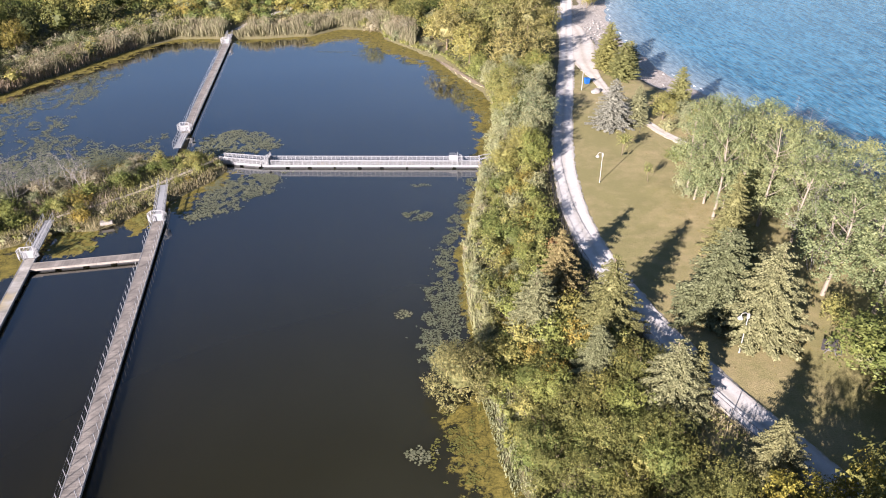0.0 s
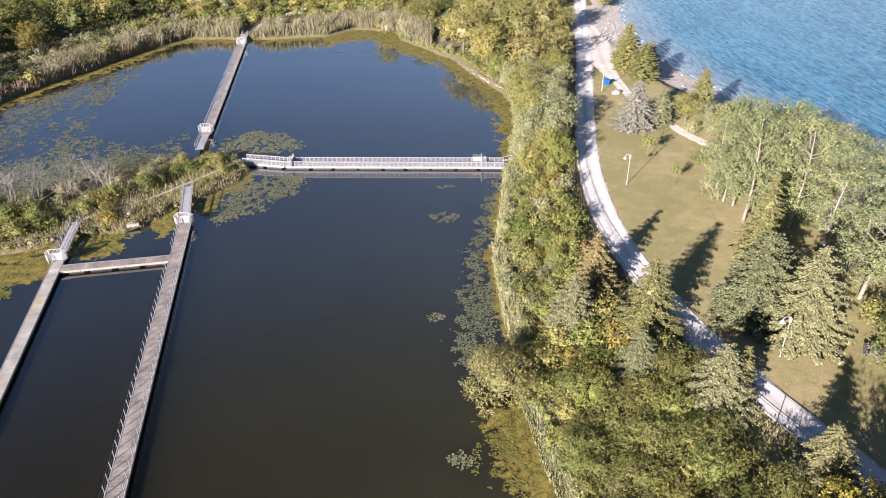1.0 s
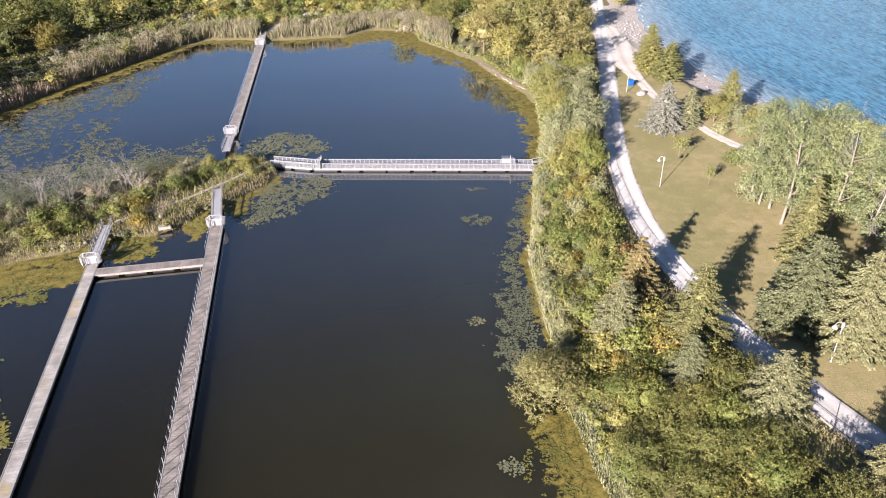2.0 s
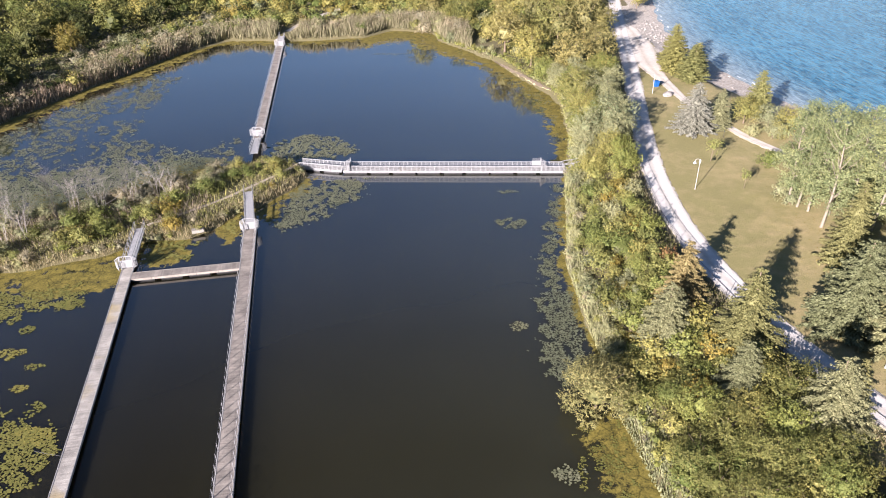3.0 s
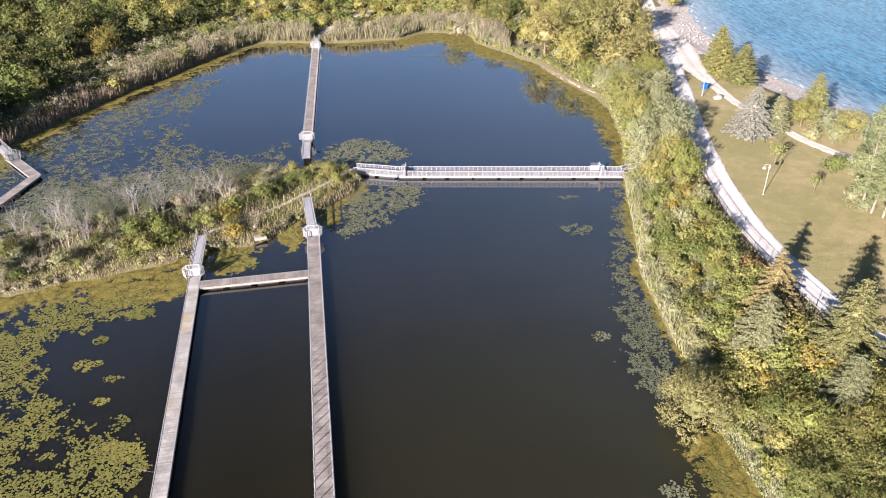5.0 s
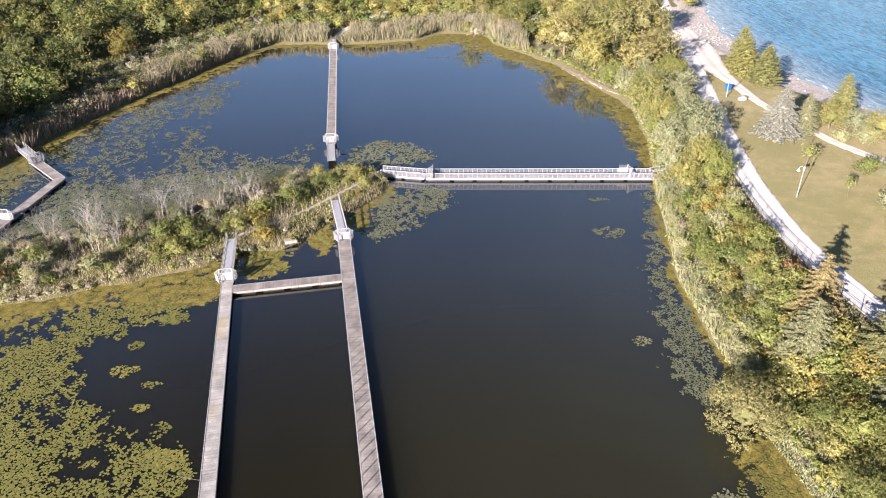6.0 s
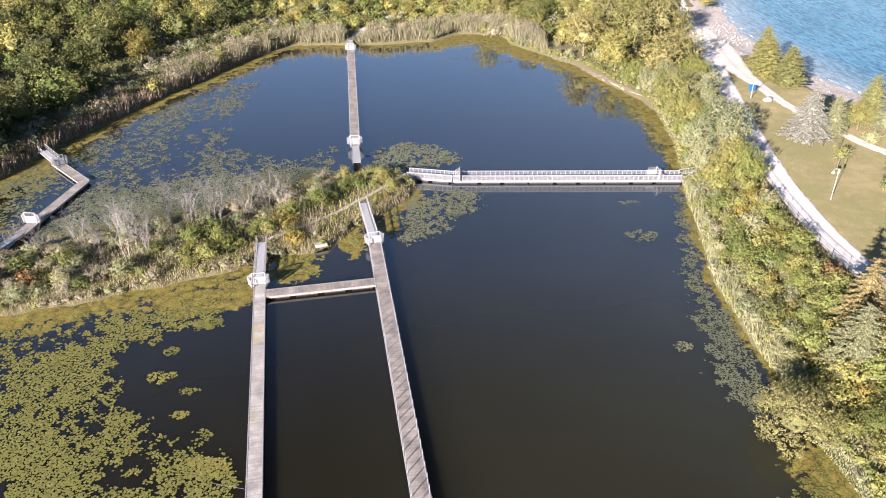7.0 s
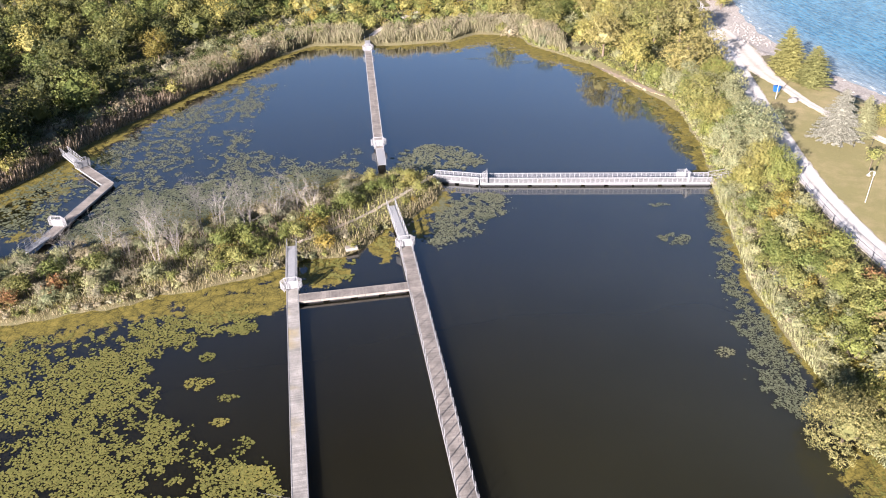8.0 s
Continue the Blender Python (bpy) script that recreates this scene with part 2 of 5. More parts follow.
RAIL_GREY = plain("dull_grey_panel", (0.14, 0.144, 0.15), (0.195, 0.198, 0.205), 0.6, 0.0, 2.5, 0.002)
FLOAT = plain("black_float", (0.012, 0.012, 0.014), (0.03, 0.03, 0.032), 0.6)
WIRE = plain("steel_wire", (0.20, 0.20, 0.21), (0.32, 0.32, 0.33), 0.5, 0.6)
DARK = plain("dark_metal", (0.018, 0.018, 0.02), (0.04, 0.04, 0.045), 0.5, 0.4)
BARK = plain("brown_bark", (0.07, 0.05, 0.035), (0.17, 0.13, 0.09), 0.9, 0.0, 9.0, 0.03)
PALE_BARK = plain("pale_bark", (0.135, 0.112, 0.084), (0.225, 0.192, 0.150), 0.85, 0.0, 5.0, 0.02)
GREY_TWIG = plain("grey_twig", (0.15, 0.135, 0.125), (0.25, 0.23, 0.213), 0.9, 0.0, 3.0)
LAMP_PAINT = plain("pale_lamp_paint", (0.22, 0.215, 0.205), (0.29, 0.285, 0.275), 0.45)
CONCRETE = plain("concrete", (0.17, 0.155, 0.135), (0.27, 0.25, 0.22), 0.9)
STONE = plain("pale_stone", (0.14, 0.13, 0.12), (0.26, 0.245, 0.23), 0.9, 0.0, 2.0, 0.03)
ALUMINIUM = plain("pale_aluminium", (0.24, 0.243, 0.25), (0.33, 0.333, 0.34), 0.5, 0.15, 4.0, 0.002)
BLUE = plain("blue_plastic", (0.008, 0.062, 0.22), (0.012, 0.092, 0.30), 0.45)
TABLE_WOOD = plain("dark_table_wood", (0.05, 0.045, 0.045), (0.11, 0.10, 0.10), 0.8)
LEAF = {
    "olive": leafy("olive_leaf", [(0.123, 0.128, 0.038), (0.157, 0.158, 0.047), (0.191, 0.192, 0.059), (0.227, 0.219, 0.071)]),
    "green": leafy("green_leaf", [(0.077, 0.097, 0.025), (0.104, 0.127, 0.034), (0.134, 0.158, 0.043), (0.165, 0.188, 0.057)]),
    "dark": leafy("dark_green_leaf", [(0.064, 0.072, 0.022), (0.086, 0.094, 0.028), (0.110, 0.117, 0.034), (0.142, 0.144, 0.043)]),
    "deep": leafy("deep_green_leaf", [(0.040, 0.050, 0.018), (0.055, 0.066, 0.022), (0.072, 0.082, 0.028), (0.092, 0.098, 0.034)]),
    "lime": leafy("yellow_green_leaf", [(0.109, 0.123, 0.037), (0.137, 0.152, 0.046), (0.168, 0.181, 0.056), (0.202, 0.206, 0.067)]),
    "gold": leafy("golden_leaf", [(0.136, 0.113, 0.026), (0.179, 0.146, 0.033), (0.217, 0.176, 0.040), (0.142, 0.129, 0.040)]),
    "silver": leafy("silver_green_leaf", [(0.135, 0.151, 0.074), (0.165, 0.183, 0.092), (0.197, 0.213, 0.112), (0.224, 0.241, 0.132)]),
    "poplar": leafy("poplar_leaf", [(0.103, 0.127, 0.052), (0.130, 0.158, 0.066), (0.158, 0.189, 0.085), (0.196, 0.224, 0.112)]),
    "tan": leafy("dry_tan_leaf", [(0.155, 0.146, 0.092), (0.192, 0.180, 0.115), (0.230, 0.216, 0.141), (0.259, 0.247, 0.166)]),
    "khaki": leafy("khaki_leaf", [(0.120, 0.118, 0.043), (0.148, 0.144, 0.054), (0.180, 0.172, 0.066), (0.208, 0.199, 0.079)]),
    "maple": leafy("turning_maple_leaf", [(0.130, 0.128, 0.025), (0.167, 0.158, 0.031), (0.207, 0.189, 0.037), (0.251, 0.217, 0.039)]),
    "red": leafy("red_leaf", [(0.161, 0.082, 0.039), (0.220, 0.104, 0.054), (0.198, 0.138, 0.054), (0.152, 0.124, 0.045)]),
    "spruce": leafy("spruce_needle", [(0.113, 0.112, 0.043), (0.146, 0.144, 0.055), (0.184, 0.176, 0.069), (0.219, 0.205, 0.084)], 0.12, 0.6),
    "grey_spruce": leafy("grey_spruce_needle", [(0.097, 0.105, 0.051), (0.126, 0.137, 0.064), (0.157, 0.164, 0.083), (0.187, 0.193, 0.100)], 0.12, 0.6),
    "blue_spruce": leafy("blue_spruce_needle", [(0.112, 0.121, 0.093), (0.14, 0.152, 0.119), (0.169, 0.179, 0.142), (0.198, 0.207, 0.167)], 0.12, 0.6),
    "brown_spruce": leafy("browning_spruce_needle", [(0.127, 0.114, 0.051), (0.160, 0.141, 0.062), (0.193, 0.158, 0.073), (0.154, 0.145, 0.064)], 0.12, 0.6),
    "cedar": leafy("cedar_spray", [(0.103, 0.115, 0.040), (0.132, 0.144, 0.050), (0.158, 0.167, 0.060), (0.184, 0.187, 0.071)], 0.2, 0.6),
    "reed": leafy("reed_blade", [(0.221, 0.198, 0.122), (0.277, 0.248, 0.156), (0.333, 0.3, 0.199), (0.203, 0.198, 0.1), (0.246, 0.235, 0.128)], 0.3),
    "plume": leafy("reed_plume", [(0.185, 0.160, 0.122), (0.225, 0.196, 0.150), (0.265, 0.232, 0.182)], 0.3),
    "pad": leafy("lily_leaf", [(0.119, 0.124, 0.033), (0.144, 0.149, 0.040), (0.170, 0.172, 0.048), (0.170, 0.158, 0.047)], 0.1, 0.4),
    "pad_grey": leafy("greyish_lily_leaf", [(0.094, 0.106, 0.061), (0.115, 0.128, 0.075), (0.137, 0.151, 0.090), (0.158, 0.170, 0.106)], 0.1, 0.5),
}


# ---- mesh helpers ----
def mesh_of(name, verts, faces, *mats):
    me = bpy.data.meshes.new(name)
    me.from_pydata(verts.tolist() if hasattr(verts, "tolist") else verts, [], faces.tolist() if hasattr(faces, "tolist") else faces)
    for m in mats:
        me.materials.append(m)
    me.update()
    return me


def child(name, me, parent, label=""):
    ob = new(name, me)
    ob.parent = parent
    return tagged(ob, label) if label else ob


class Build:
    """Collects boxes, tubes and sheets into one mesh."""

    def __init__(self):
        self.v, self.f = [], []

    def add(self, verts, faces):
        k = len(self.v)
        self.v += [tuple(v) for v in verts]
        self.f += [tuple(i + k for i in f) for f in faces]
        return self

    def box(self, m, sx, sy, sz, chamfer=0.0):
        """A box of that size round the origin of m, its upper edges taken off by chamfer."""
        x, y, z, c = sx / 2, sy / 2, sz / 2, chamfer
        if c:
            ring = [(-x, -y, -z), (x, -y, -z), (x, y, -z), (-x, y, -z), (-x, -y, z - c), (x, -y, z - c), (x, y, z - c), (-x, y, z - c), (c - x, c - y, z), (x - c, c - y, z), (x - c, y - c, z), (c - x, y - c, z)]
            faces = [(3, 2, 1, 0), (8, 9, 10, 11)] + [(a + i, a + (i + 1) % 4, a + 4 + (i + 1) % 4, a + 4 + i) for a in (0, 4) for i in range(4)]
        else:
            ring = [(-x, -y, -z), (x, -y, -z), (x, y, -z), (-x, y, -z), (-x, -y, z), (x, -y, z), (x, y, z), (-x, y, z)]
            faces = [(3, 2, 1, 0), (4, 5, 6, 7)] + [(i, (i + 1) % 4, 4 + (i + 1) % 4, 4 + i) for i in range(4)]
        return self.add([m @ Vector(p) for p in ring], faces)

    def tube(self, points, radii, sides=6):
        points = [Vector(p) for p in points]
        if isinstance(radii, (int, float)):
            radii = [radii] * len(points)
        rings = []
        for i, p in enumerate(points):
            d = (points[min(i + 1, len(points) - 1)] - points[max(i - 1, 0)]).normalized()
            a = d.cross(Vector((0.31, 0.95, 0.07)) if abs(d.z) > 0.8 else Vector((0, 0, 1))).normalized()
            b = d.cross(a)
            rings.append([p + (a * math.cos(w) + b * math.sin(w)) * radii[i] for w in (2 * math.pi * k / sides for k in range(sides))])
        faces = [(r * sides + k, r * sides + (k + 1) % sides, (r + 1) * sides + (k + 1) % sides, (r + 1) * sides + k) for r in range(len(points) - 1) for k in range(sides)]
        faces += [tuple(range(sides))[::-1], tuple((len(points) - 1) * sides + k for k in range(sides))]
        return self.add([v for ring in rings for v in ring], faces)

    def mesh(self, name, *mats):
        return mesh_of(name, self.v, self.f, *mats)


def box_mesh(name, sx, sy, sz, mat, chamfer=0.0):
    return Build().box(Matrix(), sx, sy, sz, chamfer).mesh(name, mat)


def thing(name, m, label, category, group="", kind=""):
    ob = new(name)
    ob.matrix_world = m
    ob.empty_display_size = 0.3
    return tagged(ob, label, category, group, kind)


# ---- the lie of the land ----
EAST_SHORE = [(9, -60), (7.5, 10), (6.6, 30), (5.8, 38.6), (4.9, 42.2), (4.2, 47), (3.4, 51), (2.7, 60), (2.3, 67), (1.9, 75), (3.4, 86), (4.7, 98), (6.0, 106), (7.4, 116), (7.8, 130), (5.8, 137), (1.7, 146), (-2, 156), (-6.5, 163), (-14.5, 173.5), (-17, 182), (-27, 185)]
POND_EDGE = EAST_SHORE + [(-34, 178), (-48, 175.5), (-66, 176.5), (-73, 168), (-79.5, 154), (-89, 133), (-94.5, 118), (-98, 104), (-101, 98), (-112, 84), (-126, 60), (-135, 20), (-138, -60)]
ISLAND = [(-33.8, 100.6), (-35.5, 103.0), (-38.5, 104.6), (-42, 104.8), (-49, 102), (-57, 95.6), (-63, 90.5), (-70, 87.5), (-76, 85), (-84, 82), (-92, 80), (-102, 75), (-110, 66), (-100, 61), (-90, 66), (-82, 68.3), (-76.4, 69.8), (-70.7, 71.3), (-65, 74), (-59, 76.3), (-53.6, 78.9), (-51.5, 81), (-46.6, 81.7), (-44, 83.7), (-41.5, 88.2), (-38.6, 90.8), (-35.4, 96)]
LAKE_EDGE = [(84, -60), (66, 60), (58, 99), (57, 106), (54.5, 115), (49.8, 128), (45.6, 140), (43.6, 152), (41.2, 166), (39.8, 181), (42, 200), (44.5, 216), (52, 260), (66, 310), (90, 420), (160, 900), (160, 4000), (4000, 4000), (4000, -60)]
ROAD = [(35.5, 22), (28.5, 34.5), (24.2, 43.0), (21.4, 50.3), (19.2, 56.6), (17.9, 62.5), (16.5, 70.0), (15.8, 77.0), (15.8, 84.8), (16.2, 94.0), (17.5, 105.0), (19.4, 118.2), (22.0, 134.3), (25.2, 154.5), (28.7, 180.5), (33.1, 212.0), (39, 250), (52, 300)]


def distance(px, py, ring, closed=True):
    """Distance from points to a line of points, and whether they lie inside it."""
    ring = np.array(ring, float)
    a, b = (ring, np.roll(ring, -1, 0)) if closed else (ring[:-1], ring[1:])
    best, inside = np.full(px.shape, 1e9), np.zeros(px.shape, bool)
    for (ax, ay), (bx, by) in zip(a, b):
        dx, dy = bx - ax, by - ay
        w = np.clip(((px - ax) * dx + (py - ay) * dy) / (dx * dx + dy * dy + 1e-9), 0, 1)
        best = np.minimum(best, np.hypot(px - ax - w * dx, py - ay - w * dy))
        if dy:
            inside ^= ((ay > py) != (by > py)) & (px < ax + (py - ay) * dx / dy)
    return best, inside


def wobble(x, y):
    """Smooth unevenness from a few crossed waves."""
    return (np.sin(0.31 * x + 0.9 * np.sin(0.17 * y)) + np.sin(0.27 * y + 1.3 * np.sin(0.23 * x)) + 0.6 * np.sin(0.9 * x + 0.7 * y) + 0.6 * np.sin(0.8 * y - 1.1 * x + 2)) / 3.2


def lay_of_land(x, y):
    """Height of the ground, signed distances (land positive) to pond, island and lake, and distance from the road."""
    x, y = np.asarray(x, float), np.asarray(y, float)
    d, inside = distance(x, y, POND_EDGE)
    pond = np.where(inside, -d, d) + 0.55 * wobble(2.2 * x, 2.2 * y)
    d, inside = distance(x, y, ISLAND)
    isle = np.where(inside, d, -d) + 0.5 * wobble(2.5 * x, 2.5 * y)
    d, inside = distance(x, y, LAKE_EDGE)
    lake = np.where(inside, -d, d) + 0.8 * wobble(0.9 * x, 0.9 * y)
    road, _ = distance(x, y, ROAD, False)
    east = np.clip((x + 12) / 18, 0, 1)
    lawn = np.clip(2.9 - 0.026 * (y - 89) + 0.03 * (x - 20), 0.9, 4.3)
    level = east * lawn + (1 - east) * (1.0 + np.clip((y - 180) / 60, 0, 1.2))
    z = np.minimum(level, 0.10 + 0.30 * pond + 0.45 * np.clip(pond, -1, 0.6))
    z = np.where(pond < 0, np.maximum(0.3 * pond, -1.5), z)
    z = np.where(isle > -6, np.maximum(z, np.where(isle > 0, np.minimum(0.9, 0.10 + 0.25 * isle + 0.5 * np.clip(isle, -1, 0.6)), np.maximum(0.3 * isle, -1.5))), z)
    z = np.minimum(z, np.where(lake > 0, 0.05 + 0.11 * np.minimum(lake, 7) + 0.4 * np.maximum(lake - 7, 0), np.maximum(0.12 * lake, -2.0)))
    rough = np.clip((road - 2.5) / 3, 0, 1) * np.where((pond > 0) | (isle > 0), 1, 0)
    z = z + 0.07 * rough * wobble(3 * x, 3 * y) * np.clip(np.maximum(pond, isle), 0, 1)
    return z, pond, isle, lake, road


def height(x, y):
    return float(lay_of_land(np.array([x]), np.array([y]))[0][0])


def sheet(name, xs, ys, zf, mat, layers):
    gx, gy = np.meshgrid(xs, ys)
    n, k = len(xs), len(ys)
    z = zf(gx, gy)
    verts = np.stack([gx.ravel(), gy.ravel(), z.ravel()], 1)
    i = (np.arange(k - 1)[:, None] * n + np.arange(n - 1)).ravel()
    me = mesh_of(name, verts, np.stack([i, i + 1, i + n + 1, i + n], 1), mat)
    for key, values in layers(gx, gy).items():
        a = me.attributes.new(key, "FLOAT", "POINT")
        a.data.foreach_set("value", values.ravel().astype(np.float32))
    me.polygons.foreach_set("use_smooth", [True] * len(me.polygons))
    return new(name, me)


def steps(lo, hi, step, out):
    """Even steps from lo to hi, then ever longer ones out to the horizon."""
    far = [out * (r ** 2.2) for r in (0.06, 0.12, 0.2, 0.3, 0.45, 0.65, 1.0)]
    return np.array([lo - f for f in far[::-1]] + list(np.arange(lo, hi + 0.01, step)) + [hi + f for f in far])


def ground_layers(x, y):
    _, pond, isle, lake, road = lay_of_land(x, y)
    rx = np.interp(y, [p[1] for p in ROAD], [p[0] for p in ROAD])
    lawn = np.clip((x - rx) / 3, 0, 1) * np.clip((lake - 9) / 4, 0, 1) * np.clip((150 - y) / 8, 0, 1)
    lawn = np.maximum(lawn, np.clip(1.6 - np.abs(x - rx + 4) / 2.0, 0, 1) * (y < 48))
    return {"lawn": lawn, "sand": np.clip((9 + 7 * (y > 158) * (y < 205) - lake) / 3, 0, 1)}


ground = sheet("ground", steps(-150, 100, 1.25, 3000), steps(0, 260, 1.25, 3000), lambda x, y: lay_of_land(x, y)[0], GROUND, ground_layers)
tagged(ground, "grassy ground with dry lawn, wild banks and stony beach", "ground", kind="structure")


MATS = [(-48.0, 78.2, 3.2, 3.6), (-54.0, 72.6, 3.6, 3.4), (-58.5, 71.0, 4.5, 3.4), (-41.3, 83.4, 2.0, 4.2), (-36.9, 89.0, 1.6, 3.4)]  # middle and half widths


def algae_layer(x, y):
    """How thickly algae lie on the pond, and how far its colour has shifted eastward."""
    _, pond, isle, _, _ = lay_of_land(x, y)
    off = np.minimum(-pond, -isle)
    a = np.clip(1.0 - off / 1.3, 0, 1)
    bands = [  # x range, y range, reach of the band from the shore
        (-110, -48.5, 55, 81, 8.5), (-53, -38.5, 70, 92, 7.0), (-40, -28, 84, 102, 6.0), (-95, -30, 160, 190, 5.5), (-36, -8, 158, 190, 15.0), (-20, 6, 142, 168, 9.5), (-8, 12, 112, 146, 6.4), (0, 12, 102, 116, 4.0), (-90, -46, 84, 116, 11.0),
        (-3, 12, 20, 51.5, 8.5), (-2, 12, 50.5, 98, 2.8), (-102, -66, 104, 172, 7.0), (-110, -86, 84, 112, 15.0)]
    for x0, x1, y0, y1, reach in bands:
        box = np.clip(np.minimum(np.minimum(x - x0, x1 - x), np.minimum(y - y0, y1 - y)) / 3, 0, 1)
        a = np.maximum(a, box * np.clip(1.15 - off / (reach * (0.85 + 0.4 * wobble(1.3 * x, 1.1 * y))), 0, 1))
    for cx, cy, rx, ry in MATS:
        a = np.maximum(a, np.clip(1.9 - 1.5 * np.hypot((x - cx) / rx, (y - cy) / ry), 0, 1))
    channel = distance(x, y, [(-45.0, 83.0), (-43.0, 79.5), (-41.0, 75.5)], False)[0]
    a = a * np.clip((channel - 1.0) / 1.5, 0, 1)
    return {"algae": a * 0.75, "silt": np.clip((x + 40) / 36, 0, 1) ** 1.1}


pond = sheet("pond_water", np.arange(-150, 14.1, 1.4), np.concatenate([np.array([-66.0, -50.0]), np.arange(-40, 192.1, 1.4)]), lambda x, y: 0 * x, POND, algae_layer)
tagged(pond, "still dark pond water with brown algae along the shore", "water", kind="structure")


def lake_layers(x, y):
    lake = lay_of_land(x, y)[3]
    return {"shallow": np.clip(1 + lake / 14, 0, 1) ** 1.5 * 0.8, "foam": np.clip(0.85 - np.abs(lake + 1.2) / 0.9, 0, 1)}


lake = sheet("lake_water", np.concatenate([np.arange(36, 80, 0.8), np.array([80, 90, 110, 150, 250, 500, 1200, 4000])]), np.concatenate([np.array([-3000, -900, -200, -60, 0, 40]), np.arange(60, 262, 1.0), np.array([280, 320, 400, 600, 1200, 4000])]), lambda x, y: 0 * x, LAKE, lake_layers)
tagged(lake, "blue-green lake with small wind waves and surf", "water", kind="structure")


def smooth_line(points, step):
    p = np.array(points, float)
    s = np.r_[0, np.cumsum(np.hypot(*np.diff(p, axis=0).T))]
    out = []
    for w in np.arange(0, s[-1], step):
        lo = np.array([np.interp(w + d, s, p[:, 0]) for d in (-3, -1.5, 0, 1.5, 3)]).mean(), np.array([np.interp(w + d, s, p[:, 1]) for d in (-3, -1.5, 0, 1.5, 3)]).mean()
        out.append(lo)
    return np.array(out)


def track(name, points, width, mat, label, lift=0.05, category="road"):
    """A strip along points (x, y) of one width, or (x, y, width) of several."""
    line = smooth_line([q[:2] for q in points], 1.0)
    d = np.gradient(line, axis=0)
    side = np.stack([d[:, 1], -d[:, 0]], 1) / np.hypot(*d.T)[:, None]
    if len(points[0]) > 2:
        at = np.argmin([np.hypot(*(line - q[:2]).T) for q in points], axis=1)
        wide = np.interp(np.arange(len(line)), at, [q[2] for q in points])
    else:
        wide = np.full(len(line), width)
    cols = np.array([-0.5, -0.42, -0.28, -0.14, 0.0, 0.14, 0.28, 0.42, 0.5])
    rag = np.random.RandomState(5).uniform(-0.16, 0.16, (len(line), 2))
    rows = []
    for i, p in enumerate(line):
        for c in cols:
            w = wide[i] * c + (rag[i, 0] if c == -0.5 else rag[i, 1] if c == 0.5 else 0)
            q = p + side[i] * w
            rows.append((q[0], q[1], lift - (0.09 if abs(c) == 0.5 else 0.0)))
    v = np.array(rows)
    v[:, 2] += lay_of_land(v[:, 0], v[:, 1])[0]
    n = len(cols)
    i = (np.arange(len(line) - 1)[:, None] * n + np.arange(n - 1)).ravel()
    me = mesh_of(name, v, np.stack([i, i + n, i + n + 1, i + 1], 1), mat)
    me.attributes.new("across", "FLOAT", "POINT").data.foreach_set("value", np.tile(np.abs(cols) * 2, len(line)).astype(np.float32))
    return tagged(new(name, me), label, category, kind="structure")


ISLE_PATH = [(-52.7, 83.2), (-51.2, 84.4), (-49.6, 85.8), (-48.4, 87.3), (-45.9, 88.8), (-44.1, 90.8), (-43.4, 92.6), (-41.5, 94.0), (-39.5, 97.0), (-37.0, 101), (-35.4, 103.2)]
GANGWAY_LINES = [[(-38.6, 84.2), (-41.0, 93.3)], [(-51.1, 75.0), (-52.6, 83.0)], [(-44.55, 114), (-43.4, 106.6)]]


def open_ground(x, y, gap):
    """Whether a place keeps that far from the island's path and the gangways."""
    x, y = np.asarray(x, float), np.asarray(y, float)
    return np.all([distance(x, y, line, False)[0] > gap + more for line, more in [(ISLE_PATH, 0.0)] + [(g, 0.5) for g in GANGWAY_LINES]], 0)


track("road", ROAD, 3.6, GRAVEL, "pale gravel lane between hedge and lawn", 0.06)
track("path", [(30.2, 186, 1.2), (31.0, 180, 4.2), (30.4, 170, 6.0), (29.2, 160, 6.6), (28.3, 152, 5.6), (28.1, 145, 4.2), (28.4, 138, 2.6), (28.9, 128, 1.9), (30.4, 118, 1.9), (32.1, 111.6, 1.9), (34.5, 103.8, 1.8), (38, 98, 1.8), (43, 92, 1.7), (49, 84, 1.7), (55, 66, 1.7)], 1.7, PATH_GRAVEL, "pale gravel lay-by and footpath along the lawn", 0.05, "path")
track("path", ISLE_PATH, 0.6, TRODDEN, "narrow trodden path across the island", 0.04, "path")
track("path", [(-3.4, 158.7, 0.4), (1.1, 147.9, 0.55), (4.8, 140.4, 0.55), (7.5, 135.5, 0.4)], 0.5, LEDGE, "brown trodden ledge along the cove", 0.16, "path")
track("path", [(-53, 180), (-50.5, 188), (-45, 199), (-36, 210), (-20, 222)], 1.6, PATH_GRAVEL, "narrow gravel trail through scrub", 0.05, "path")


# ---- plants ----
def unit(v):
    return v / np.maximum(np.linalg.norm(v, axis=-1, keepdims=True), 1e-9)


def leaves(rng, centres, normals, size, slim=0.62):
    """Pointed leaves as vertices and faces."""
    n = len(centres)
    normals = unit(normals)
    u = unit(np.cross(normals, rng.normal(size=(n, 3))))
    w = np.cross(normals, u)
    s = (size * rng.uniform(0.7, 1.3, n))[:, None]
    v = np.stack([centres - u * s * 1.05, centres + u * s * 0.6 - w * s * slim, centres + u * s * 0.75 + w * s * slim], 1).reshape(-1, 3)
    return v, np.arange(3 * n).reshape(-1, 3)


def ico_triangles():
    """The twenty triangles of a small ball."""
    bm = bmesh.new()
    bmesh.ops.create_icosphere(bm, subdivisions=1, radius=1)
    tris = np.array([[tuple(v.co) for v in f.verts] for f in bm.faces])
    bm.free()
    return tris


BALL = ico_triangles()


